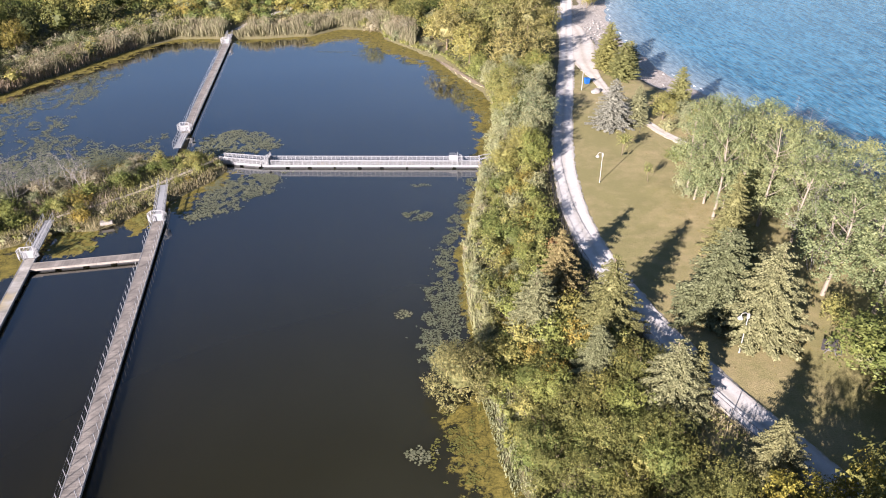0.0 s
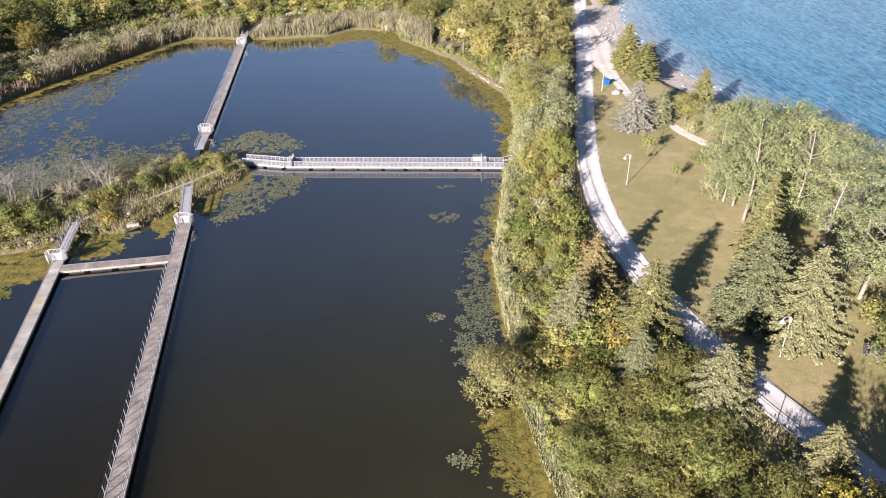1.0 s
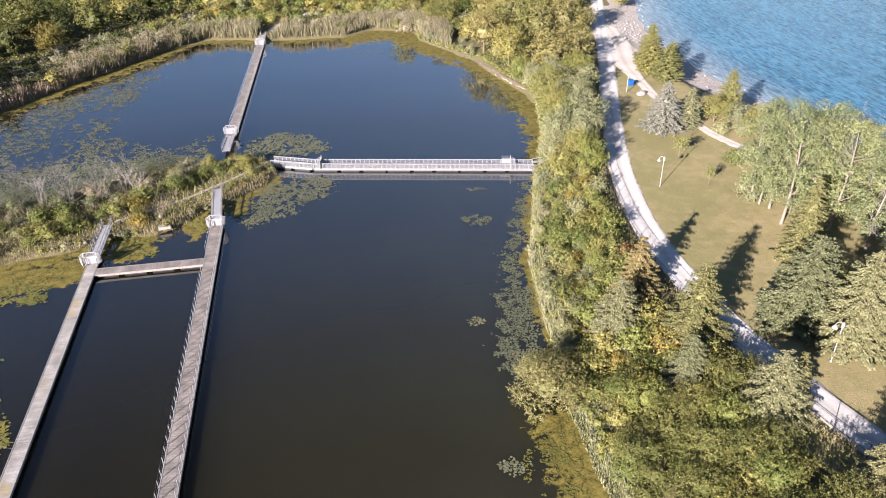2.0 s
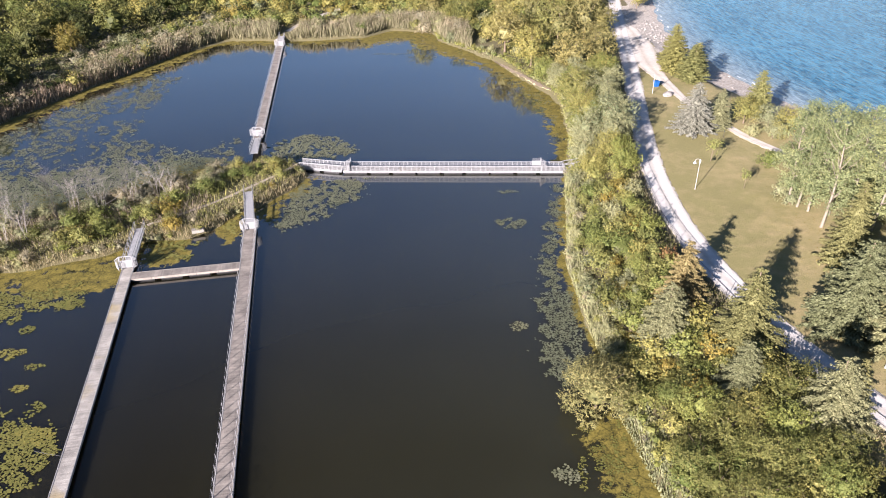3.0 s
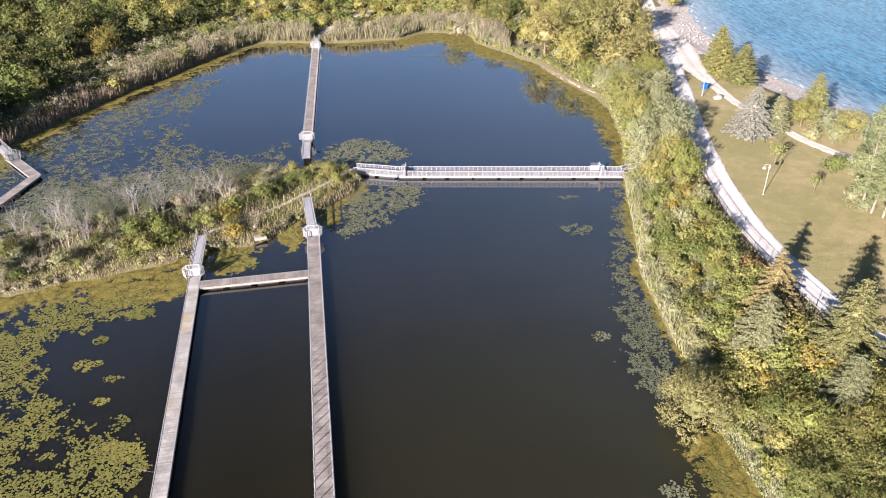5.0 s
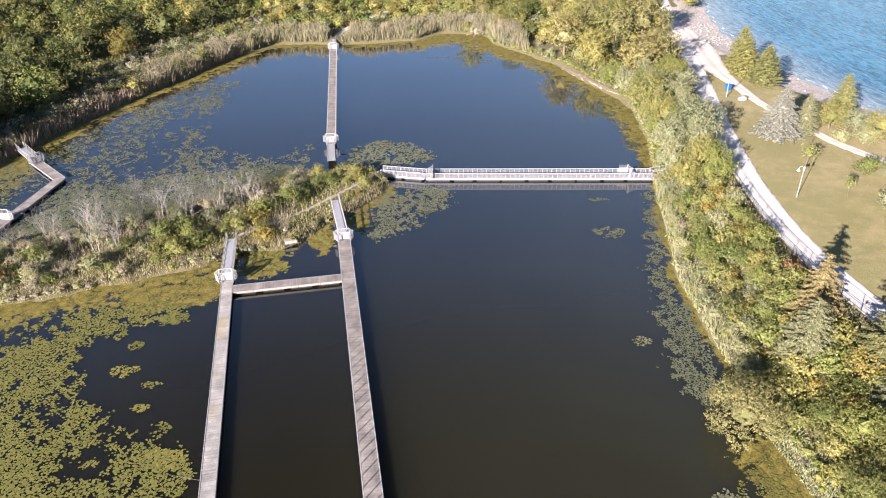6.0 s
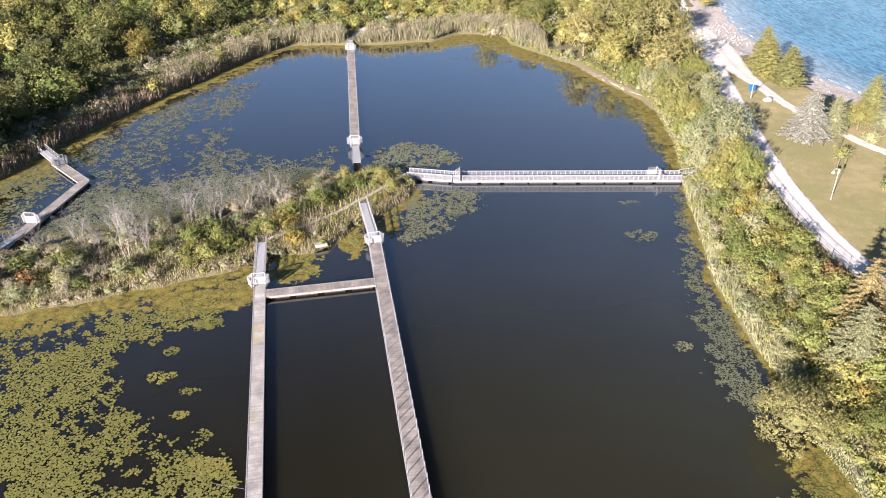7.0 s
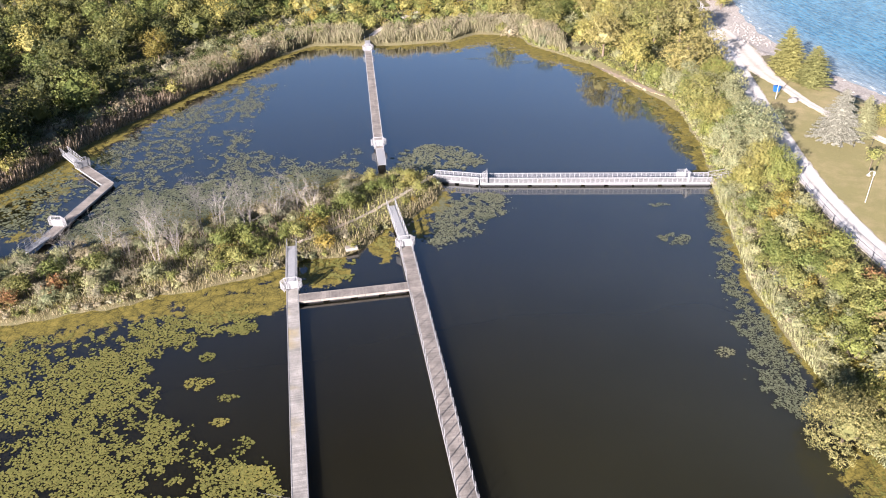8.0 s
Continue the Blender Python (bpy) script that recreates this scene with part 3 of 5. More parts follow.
def crown_mesh(name, seed, clumps, count, size, mat, spray=8, core=0.6):
    """A crown of leafy sprays that stand out from uneven clumps (centre, radii) round a closed heart, coloured darker
    as inner shade; each spray has its own tone.
    """
    rng = np.random.RandomState(seed)
    c, r = np.array([k[0] for k in clumps], float), np.array([k[1] for k in clumps], float)
    share = (r[:, 0] * r[:, 2]) / (r[:, 0] * r[:, 2]).sum()
    n = count // spray
    pick = rng.choice(len(c), n, p=share)
    d = unit(rng.normal(size=(n, 3)) + (0, 0, 0.4))
    root = c[pick] + d * r[pick] * rng.uniform(0.62, 1.0, n)[:, None]
    whole = unit((root - (0, 0, 0.8 * c[:, 2].mean())) / (1, 1, 1.2) + 1e-6)
    way = unit(0.35 * whole + 0.6 * d + (0, 0, 0.2) + 0.5 * rng.normal(size=(n, 3)))
    step = np.tile(np.arange(spray), n)[:, None] * 0.72 * size
    of = np.repeat(np.arange(n), spray)
    pos = root[of] + way[of] * step + rng.normal(size=(n * spray, 3)) * size * 0.7
    pos[:, 2] = np.maximum(pos[:, 2], 0.05)
    face = 0.45 * whole[of] + 0.5 * d[of] + (0, 0, 0.12) + 0.42 * rng.normal(size=(n * spray, 3))
    v, _ = leaves(rng, pos, face, size)
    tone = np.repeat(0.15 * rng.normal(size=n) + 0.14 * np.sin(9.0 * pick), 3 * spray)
    # heart in a darkened leaf colour, standing for shade deep in the crown
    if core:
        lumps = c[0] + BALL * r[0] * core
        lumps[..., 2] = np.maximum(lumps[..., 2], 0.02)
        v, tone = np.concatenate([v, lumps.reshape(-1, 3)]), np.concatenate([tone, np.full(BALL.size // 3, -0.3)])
    me = mesh_of(name, v, np.arange(len(v)).reshape(-1, 3), mat)
    me.attributes.new("tone", "FLOAT", "POINT").data.foreach_set("value", tone.astype(np.float32))
    return me


def round_clumps(seed, h, r, low, n):
    """Clumps on an uneven egg that stands from low to h."""
    rng = np.random.RandomState(seed)
    mid, half = (h + low) / 2, (h - low) / 2
    out = [((0, 0, mid - 0.08 * half), (r * 0.62, r * 0.62, half * 0.72))]
    for i in range(n):
        a, t = i * 2.4 + rng.uniform(-0.5, 0.5), rng.uniform(-0.75, 1.0)
        w = math.sqrt(max(0.05, 1 - t * t)) * rng.uniform(0.68, 0.95)
        s = r * rng.uniform(0.19, 0.42)
        out.append(((math.cos(a) * w * r * 0.92, math.sin(a) * w * r * 0.92, mid + t * half * 0.86), (s, s, s * rng.uniform(0.65, 0.9))))
    return out


def trunk_mesh(name, seed, h, r, mat, limbs=5, reach=1.5, bend=0.2, start=0.35):
    rng = np.random.RandomState(seed)
    b = Build()
    stem = [Vector((bend * math.sin(3 * t + seed) * t * h * 0.12, bend * math.cos(2 * t + seed) * t * h * 0.12, h * t - 0.25 * (t == 0))) for t in np.linspace(0, 1, 7)]
    b.tube(stem, [r * (1.25 if i == 0 else 1) * (1 - 0.8 * i / 6) for i in range(7)], 7)
    for k in range(limbs):
        t = rng.uniform(start, 0.85)
        p = stem[int(t * 6)].lerp(stem[min(6, int(t * 6) + 1)], t * 6 % 1)
        a, up = k * 2.4 + rng.uniform(-0.4, 0.4), rng.uniform(0.5, 1.1)
        d = Vector((math.cos(a), math.sin(a), up)).normalized() * reach * rng.uniform(0.7, 1.2)
        b.tube([p, p + d * 0.5 + Vector((0, 0, 0.03)), p + d + Vector((0, 0, reach * 0.2))], [r * 0.42 * (1 - 0.6 * t), r * 0.28 * (1 - 0.6 * t), r * 0.06], 5)
    return b.mesh(name, mat)


def conifer_mesh(name, seed, h, r, mat, whorls=26, per=9, droop=0.35, power=0.85, skirt=0.35, spray=0.34):
    """Tiers of boughs, each a fan of hanging sprays round a rib."""
    rng = np.random.RandomState(seed)
    cs, ns, us, ls_ = [], [], [], []
    for i in range(whorls):
        t = (i + rng.uniform(-0.2, 0.2)) / whorls
        z0 = skirt + (h - skirt) * t
        long = r * (1 - t) ** power + 0.12
        for k in range(max(4, int(per * (1 - 0.45 * t)))):
            a = k * 2 * math.pi / max(4, int(per * (1 - 0.45 * t))) + i * 1.1 + rng.uniform(-0.25, 0.25)
            out = np.array([math.cos(a), math.sin(a), 0])
            acr = np.array([-math.sin(a), math.cos(a), 0])
            mine = long * rng.uniform(0.62, 1.15)
            lift = rng.uniform(-0.22, 0.22)
            m = max(3, int(mine / 0.17))
            for j in range(m):
                w = (j + 0.6) / m
                rib = out * mine * w + np.array([0, 0, z0 + lift - droop * mine * w + 0.30 * droop * mine * w * w])
                wide = 0.25 * mine * (1 - 0.8 * w) + 0.05
                for s in (-1, 1, -0.6, 0.6, -0.25, 0.25):
                    cs.append(rib + acr * s * wide * rng.uniform(0.3, 1.0) + (0, 0, rng.uniform(-0.06, 0.05) - 0.10 * abs(s) * (1 - w)))
                    ns.append(np.array([0, 0, 1.0]) + 0.55 * out * w + 0.32 * rng.normal(size=3))
                    us.append(out + acr * s * 0.8 + (0, 0, -0.25))
                    ls_.append(spray * rng.uniform(0.7, 1.25) * (0.7 + 0.3 * (1 - t)))
    cs, ns, us, ls_ = np.array(cs), unit(np.array(ns)), np.array(us), np.array(ls_)[:, None]
    us = unit(us - ns * (us * ns).sum(1, keepdims=True))
    wd = np.cross(ns, us)
    v = np.stack([cs - us * ls_ * 0.7, cs - wd * ls_ * 0.45 - ns * 0.03, cs + us * ls_ * 0.8, cs + wd * ls_ * 0.45 - ns * 0.03], 1).reshape(-1, 3)
    k, heart, shells = len(v), [], []
    for i in range(6):
        t = i / 9
        wide = 0.33 * (r * (1 - t) ** power + 0.12)
        low, tip = skirt + (h - skirt) * t - 0.3 * droop * wide, skirt + (h - skirt) * min(1.0, t + 0.24)
        ring = [(math.cos(a) * wide * w, math.sin(a) * wide * w, low) for a, w in zip(np.linspace(0, 2 * math.pi, 11)[:-1] + i, rng.uniform(0.8, 1.15, 10))]
        j = k + len(heart)
        heart += ring + [(0, 0, tip)]
        shells += [(j + n, j + (n + 1) % 10, j + 10) for n in range(10)]
    return mesh_of(name, v.tolist() + heart, np.arange(k).reshape(-1, 4).tolist() + shells, mat)


def twig_mesh(name, seed, h, spread, stems, mat, thick=0.03, forks=3):
    """A leafless shrub or sapling: forking stems."""
    rng = np.random.RandomState(seed)
    b = Build()

    def grow(p, d, long, r, deep):
        q = p + d * long
        mid = p.lerp(q, 0.5) + Vector(rng.normal(size=3)) * long * 0.04
        b.tube([p, mid, q], [r, r * 0.8, r * 0.5], 3)
        if deep:
            for _ in range(3 if deep > 1 else 2):
                nd = (d + Vector(rng.normal(size=3)) * 0.42 + Vector((0, 0, 0.12))).normalized()
                grow(p.lerp(q, rng.uniform(0.45, 1.0)), nd, long * rng.uniform(0.5, 0.75), r * 0.55, deep - 1)

    for _ in range(stems):
        d = Vector((rng.normal() * spread, rng.normal() * spread, 1)).normalized()
        grow(Vector((rng.normal() * 0.15, rng.normal() * 0.15, -0.1)), d, h * rng.uniform(0.42, 0.55), thick, forks)
    return b.mesh(name, mat)


SPECIES = {}


def species(key, name, label, category, variants):
    SPECIES[key] = (name, label, category, variants)


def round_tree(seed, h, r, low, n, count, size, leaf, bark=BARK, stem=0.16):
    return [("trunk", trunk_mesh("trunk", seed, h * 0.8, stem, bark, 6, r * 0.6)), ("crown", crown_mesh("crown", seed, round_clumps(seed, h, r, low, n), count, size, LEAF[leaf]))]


def bush(seed, h, r, count, size, leaf):
    rng = np.random.RandomState(seed)
    clumps = [((0, 0, h * 0.36), (r * 0.66, r * 0.66, h * 0.42))]
    for i in range(15):
        a, w, s = i * 2.4 + rng.uniform(-0.5, 0.5), r * rng.uniform(0.15, 0.95), r * rng.uniform(0.14, 0.34)
        clumps.append(((math.cos(a) * w, math.sin(a) * w, h * rng.uniform(0.25, 0.88) * (1 - 0.4 * w / r)), (s, s, s * rng.uniform(0.8, 1.4))))
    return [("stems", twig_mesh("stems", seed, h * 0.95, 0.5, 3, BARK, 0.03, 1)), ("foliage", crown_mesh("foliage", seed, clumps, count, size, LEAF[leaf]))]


def poplar(seed, h, r, count):
    rng = np.random.RandomState(seed)
    clumps = []
    for i in range(80):
        t = rng.uniform(0.22, 1.0)
        w = r * (0.34 + 0.72 * math.sin(math.pi * (0.12 + 0.80 * (t - 0.22) / 0.78))) * math.sqrt(rng.uniform(0.04, 0.95))
        a, s = i * 2.4, rng.uniform(0.24, 0.6)
        clumps.append(((math.cos(a) * w, math.sin(a) * w, h * t - 0.5), (s * 1.15, s * 1.15, s * 1.25)))
    return [("trunk", trunk_mesh("trunk", seed, h * 0.92, 0.15, PALE_BARK, 16, 2.3, 0.5, 0.3)), ("crown", crown_mesh("crown", seed, clumps, count, 0.088, LEAF["poplar"], 8, 0))]


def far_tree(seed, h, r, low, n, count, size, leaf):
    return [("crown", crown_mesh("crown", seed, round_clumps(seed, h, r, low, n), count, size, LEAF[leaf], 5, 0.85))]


species("olive", "broadleaf_tree", "rounded broadleaf tree with olive autumn foliage", "tree", [round_tree(s, 7.0, 3.2, 0.5, 34, 6800, 0.098, "olive") for s in (11, 12, 13)])
species("green", "broadleaf_tree", "bushy broadleaf tree with mid-green foliage", "tree", [round_tree(s, 6.0, 2.8, 0.4, 34, 6600, 0.092, "green") for s in (21, 22, 23)])
species("dark", "broadleaf_tree", "dense broadleaf tree with dark green foliage", "tree", [round_tree(s, 6.5, 3.2, 0.4, 34, 6600, 0.098, "dark") for s in (31, 32, 33)])
species("silver", "willow_tree", "willow with pale silvery green foliage", "tree", [round_tree(s, 6.0, 2.8, 0.4, 34, 6000, 0.095, "silver") for s in (41, 42)])
species("khaki", "willow_tree", "broad willow with khaki foliage over the pond", "tree", [round_tree(43, 6.0, 3.4, 0.2, 44, 17000, 0.075, "khaki")])
species("maple", "maple_tree", "low maple just turning yellow", "tree", [round_tree(s, 6.0, 2.8, 0.5, 30, 7000, 0.105, "maple") for s in (53, 54)])
species("gold", "maple_tree", "small maple turning golden yellow", "tree", [round_tree(s, 6.0, 2.8, 0.5, 30, 5200, 0.105, "gold") for s in (51, 52)])
species("olive_far", "broadleaf_tree", "large rounded broadleaf tree with olive autumn foliage", "tree", [round_tree(s, 7.0, 3.2, 0.3, 34, 4600, 0.112, "olive") for s in (14, 15, 16)])
species("khaki_far", "broadleaf_tree", "large rounded broadleaf tree with khaki foliage", "tree", [round_tree(s, 7.0, 3.4, 0.3, 36, 4700, 0.11, "khaki") for s in (18, 19)])
species("lime_bush", "dogwood_shrub", "yellow-green leafy dogwood shrub in the hedge", "shrub", [bush(s, 2.4, 1.6, 1500, 0.088, "lime") for s in (61, 62, 63)])
species("green_bush", "leafy_shrub", "dense green leafy shrub beside the water", "shrub", [bush(s, 2.6, 1.7, 1550, 0.09, "green") for s in (64, 65, 66)])
species("dark_bush", "leafy_shrub", "dark green leafy shrub in shade", "shrub", [bush(s, 2.6, 1.7, 1500, 0.095, "dark") for s in (94, 95)])
species("olive_bush", "sumac_shrub", "olive-tinted leafy shrub turning in autumn", "shrub", [bush(s, 2.6, 1.7, 1550, 0.09, "olive") for s in (67, 68)])
species("gold_bush", "goldenrod_shrub", "low shrub turning golden yellow", "shrub", [bush(s, 1.8, 1.3, 1100, 0.09, "gold") for s in (69, 70)])
species("silver_bush", "willow_shrub", "pale grey-green willow shrub by the water", "shrub", [bush(s, 2.3, 1.5, 1500, 0.08, "silver") for s in (71, 72)])
species("tan_bush", "dry_shrub", "half-bare shrub with dry tan leaves", "shrub", [bush(s, 2.2, 1.5, 1300, 0.07, "tan") for s in (73, 74)])
species("red_bush", "red_shrub", "shrub with red autumn leaves", "shrub", [bush(75, 1.8, 1.2, 1000, 0.09, "red")])
species("bare", "bare_sapling", "leafless grey sapling with forking twigs", "tree", [[("branchwork", twig_mesh("branchwork", s, 5.4, 0.12, 4, GREY_TWIG, 0.022, 4))] for s in (81, 82, 83)])
species("spruce", "spruce_tree", "olive-green spruce with drooping boughs", "tree", [[("trunk", trunk_mesh("trunk", s, 8.6, 0.17, BARK, 0)), ("crown", conifer_mesh("crown", s, 9.0, 3.1, LEAF["spruce"], 23, 15, 0.20, 0.72, 0.3, 0.185))] for s in (1, 2, 3)])
species("brown_spruce", "spruce_tree", "spruce with browning olive boughs", "tree", [[("trunk", trunk_mesh("trunk", 10, 8.6, 0.17, BARK, 0)), ("crown", conifer_mesh("crown", 10, 9.0, 3.1, LEAF["brown_spruce"], 21, 13, 0.2, 0.72, 0.3, 0.20))]])
species("grey_spruce", "spruce_tree", "grey-green spruce with dense tiered boughs", "tree", [[("trunk", trunk_mesh("trunk", s, 7.1, 0.17, BARK, 0)), ("crown", conifer_mesh("crown", s, 7.5, 3.0, LEAF["grey_spruce"], 22, 16, 0.14, 0.62, 0.25, 0.18))] for s in (8, 9)])
species("blue_spruce", "spruce_tree", "greyish blue spruce with tiered boughs", "tree", [[("trunk", trunk_mesh("trunk", s, 7.1, 0.17, BARK, 0)), ("crown", conifer_mesh("crown", s, 7.5, 3.0, LEAF["blue_spruce"], 22, 16, 0.14, 0.62, 0.25, 0.18))] for s in (4, 5)])
species("cedar", "cedar_tree", "pointed yellowish green cedar", "tree", [[("trunk", trunk_mesh("trunk", s, 7.0, 0.15, BARK, 0)), ("crown", conifer_mesh("crown", s, 7.5, 2.2, LEAF["cedar"], 28, 11, -0.35, 0.55, 0.1, 0.22))] for s in (6, 7)])
species("poplar", "poplar_tree", "tall poplar with pale trunk and loose foliage", "tree", [poplar(s, 13.5, 2.8, 10500) for s in (91, 92, 93)])
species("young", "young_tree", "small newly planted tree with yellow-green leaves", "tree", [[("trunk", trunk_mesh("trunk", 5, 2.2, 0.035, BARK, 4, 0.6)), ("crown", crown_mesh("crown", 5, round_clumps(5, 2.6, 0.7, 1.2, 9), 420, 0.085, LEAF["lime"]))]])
# kinds for the joined woods and scrub of the far shore
species("wood_olive", "", "", "", [far_tree(s, 6.8, 3.2, 0.2, 24, 1350, 0.185, "olive") for s in (101, 102, 103)])
species("wood_green", "", "", "", [far_tree(s, 6.6, 3.0, 0.2, 24, 1350, 0.185, "green") for s in (104, 105, 106)])
species("wood_dark", "", "", "", [far_tree(s, 6.8, 3.2, 0.2, 24, 1350, 0.185, "dark") for s in (107, 108, 109)])
species("wood_deep", "", "", "", [far_tree(s, 6.8, 3.2, 0.2, 24, 1350, 0.185, "deep") for s in (120, 121, 122)])
for k_, leaf_ in (("deep", "deep"), ("lime", "lime"), ("olive", "olive"), ("silver", "silver"), ("green", "green"), ("tan", "tan"), ("gold", "gold"), ("dark", "dark")):
    species("scrub_" + k_, "", "", "", [far_tree(s, 2.4, 1.8, 0.0, 13, 380, 0.135, leaf_) for s in (111, 112)])
    species("tuft_" + k_, "", "", "", [far_tree(s, 2.4, 1.8, 0.0, 8, 130, 0.24, leaf_) for s in (113, 114)])
COUNT = {}


def plant(key, x, y, size=1.0, wide=1.0, turn=None, group="", label="", lean=0.0):
    name, text, category, variants = SPECIES[key]
    k = COUNT[key] = COUNT.get(key, -1) + 1
    rot = (k * 137.5) % 360 if turn is None else turn
    m = pose(x, y, height(x, y) - 0.03, lean, 0, rot) @ Matrix.Diagonal((size * wide, size * wide, size, 1))
    ob = thing(name, m, label or text, category, group)
    for part_name, me in variants[k % len(variants)]:
        child(part_name, me, ob)
    return ob


def grove(name, label, category, places):
    """Many plants of the far shore as one object a kind of leaf: (species, x, y, size, width)."""
    kinds = {}
    for n, (key, x, y, size, wide) in enumerate(places):
        me = SPECIES[key][3][n % len(SPECIES[key][3])][-1][1]
        v = np.empty(3 * len(me.vertices), np.float32)
        me.vertices.foreach_get("co", v)
        v = v.reshape(-1, 3) * (size * wide, size * wide, size)
        a = n * 2.4
        v = v @ np.array([[math.cos(a), math.sin(a), 0], [-math.sin(a), math.cos(a), 0], [0, 0, 1]]) + (x, y, height(x, y))
        own = np.empty(len(v), np.float32)
        me.attributes["tone"].data.foreach_get("value", own)
        kinds.setdefault(me.materials[0].name, []).append((v, own + 0.7 * (n * 0.618 % 1) - 0.35))
    for mat, found in kinds.items():
        v = np.concatenate([f[0] for f in found])
        me = mesh_of(name, v, np.arange(len(v)).reshape(-1, 3), bpy.data.materials[mat])
        me.attributes.new("tone", "FLOAT", "POINT").data.foreach_set("value", np.concatenate([f[1] for f in found]).astype(np.float32))
        tagged(new(name, me), mat.replace("_", " ") + " " + label, category, kind="stuff")


rng = np.random.RandomState(7)


def spots(n, gap, inside, box, tries=40):
    """Up to n places in box, at least gap apart, where inside(x, y) holds."""
    got = []
    x0, x1, y0, y1 = box
    cand = np.stack([rng.uniform(x0, x1, n * tries), rng.uniform(y0, y1, n * tries)], 1)
    cand = cand[inside(cand[:, 0], cand[:, 1])]
    for p in cand:
        if len(got) == n:
            break
        if not got or (np.hypot(*(np.array(got) - p).T) > gap).all():
            got.append(p)
    return got


def road_x(y):
    return np.interp(y, [p[1] for p in ROAD], [p[0] for p in ROAD])


def shore_x(y):
    return np.interp(y, [p[1] for p in EAST_SHORE], [p[0] for p in EAST_SHORE])


def pick(options):
    keys = [o[0] for o in options]
    w = np.array([o[1] for o in options], float)
    return keys[rng.choice(len(keys), p=w / w.sum())]


# conifers beside the lane and on the lawn: species, x, y, height / its own, width
for key, x, y, size, wide in [
        ("brown_spruce", 11.2, 62.6, 0.88, 1.1), ("spruce", 14.8, 54.8, 1.0, 1.2), ("grey_spruce", 8.3, 57.2, 0.98, 1.1), ("grey_spruce", 12.9, 49.6, 0.74, 1.1),
        ("grey_spruce", 17.9, 44.2, 0.98, 1.15), ("spruce", 20.2, 45.8, 0.66, 0.9), ("grey_spruce", 23.3, 37.0, 0.76, 1.2),
        ("blue_spruce", 26.3, 111.2, 1.05, 1.2), ("grey_spruce", 30.3, 111.6, 0.88, 0.85), ("spruce", 30.6, 69.2, 1.12, 0.9), ("grey_spruce", 25.9, 57.8, 1.30, 1.2), ("grey_spruce", 28.7, 53.7, 1.36, 1.04),
        ("cedar", 32.6, 148.0, 1.12, 1.3), ("cedar", 31.5, 142.5, 1.0, 1.4), ("cedar", 33.2, 136.5, 0.95, 1.5), ("cedar", 35.6, 142.0, 0.85, 1.4), ("cedar", 38.6, 117.5, 1.0, 1.15)]:
    plant(key, x, y, size, wide, group="conifers beside the lane")
for x, y, size, wide in [(30.7, 84.5, 0.96, 1.0), (31.3, 83.1, 0.9, 1.0), (32.1, 81.8, 0.95, 1.0), (31.9, 77.6, 1.05, 1.1), (36.5, 75.4, 1.06, 1.1), (38.6, 70.8, 0.95, 1.1), (37.4, 60.3, 1.0, 1.3),
                         (34.6, 86.5, 0.95, 1.0), (37.5, 83, 1.0, 1.1), (41, 78, 0.9, 1.2), (43, 70, 0.95, 1.2), (43, 62, 0.95, 1.3), (35.5, 93, 0.8, 1.0), (40, 88, 0.8, 1.1), (34.0, 80.5, 0.9, 1.1), (33.6, 89.5, 0.82, 1.0), (35.2, 78.3, 0.95, 1.1), (38.5, 79.5, 0.95, 1.1), (40.5, 66.5, 0.95, 1.2), (40.8, 57, 0.95, 1.3), (47, 62, 0.9, 1.2), (48, 72, 0.8, 1.2), (45, 80, 0.75, 1.2), (44, 53, 0.9, 1.3)]:
    plant("poplar", x, y, size, wide, group="poplars by the lake")
for x, y, s in [(44, 84, 2.2), (43, 88, 2.0), (40.5, 73, 2.0), (47.5, 77, 2.0), (42, 80.5, 2.1), (38.2, 65.5, 1.9)]:
    plant("bare", x, y, s, 1.2)
# dark trees with y below 35 are unseen, added to shade the lawn
for key, x, y, size, wide in [("green", 36.7, 46.5, 1.1, 1.75), ("dark", 44, 44, 1.05, 1.4), ("maple", 22.6, 31.6, 0.86, 1.05), ("maple", 27.8, 32.2, 0.92, 1.05), ("maple", 33.5, 33.5, 0.85, 1.3), ("dark", 32.5, 28.0, 1.5, 1.2), ("dark", 38, 27, 1.5, 1.2), ("dark", 35.5, 30.5, 1.6, 1.2), ("dark", 30.2, 29.0, 1.5, 1.2), ("dark", 42.5, 33.5, 1.1, 1.2), ("young", 25.3, 98.5, 1.3, 1.2), ("young", 26.7, 88.9, 1.0, 0.9), ("olive", 35.0, 113.2, 0.62, 1.25), ("silver", 38.2, 111.5, 0.62, 1.3), ("olive", 40.6, 108.5, 0.6, 1.3), ("silver", 37.0, 106.3, 0.5, 1.25), ("dark", 36.5, 40.5, 0.9, 1.1), ("dark", 20.5, 21.0, 1.75, 1.1), ("dark", 25.5, 19.5, 1.8, 1.1), ("dark", 29.0, 21.5, 1.75, 1.1), ("dark", 23.0, 16.5, 1.8, 1.1), ("dark", 27.0, 16.0, 1.8, 1.15), ("dark", 32.0, 19.0, 1.8, 1.15), ("dark", 34.5, 23.5, 1.7, 1.2), ("dark", 23.5, 23.0, 1.45, 1.1), ("dark", 31.0, 24.0, 1.6, 1.15), ("dark", 27.5, 26.0, 1.25, 1.15), ("dark", 34.0, 27.0, 1.5, 1.2)]:
    plant(key, x, y, size, wide)
plant("khaki", 0.9, 50.8, 0.92, 1.12)
plant("olive_bush", 3.6, 50.6, 1.3, 1.1)

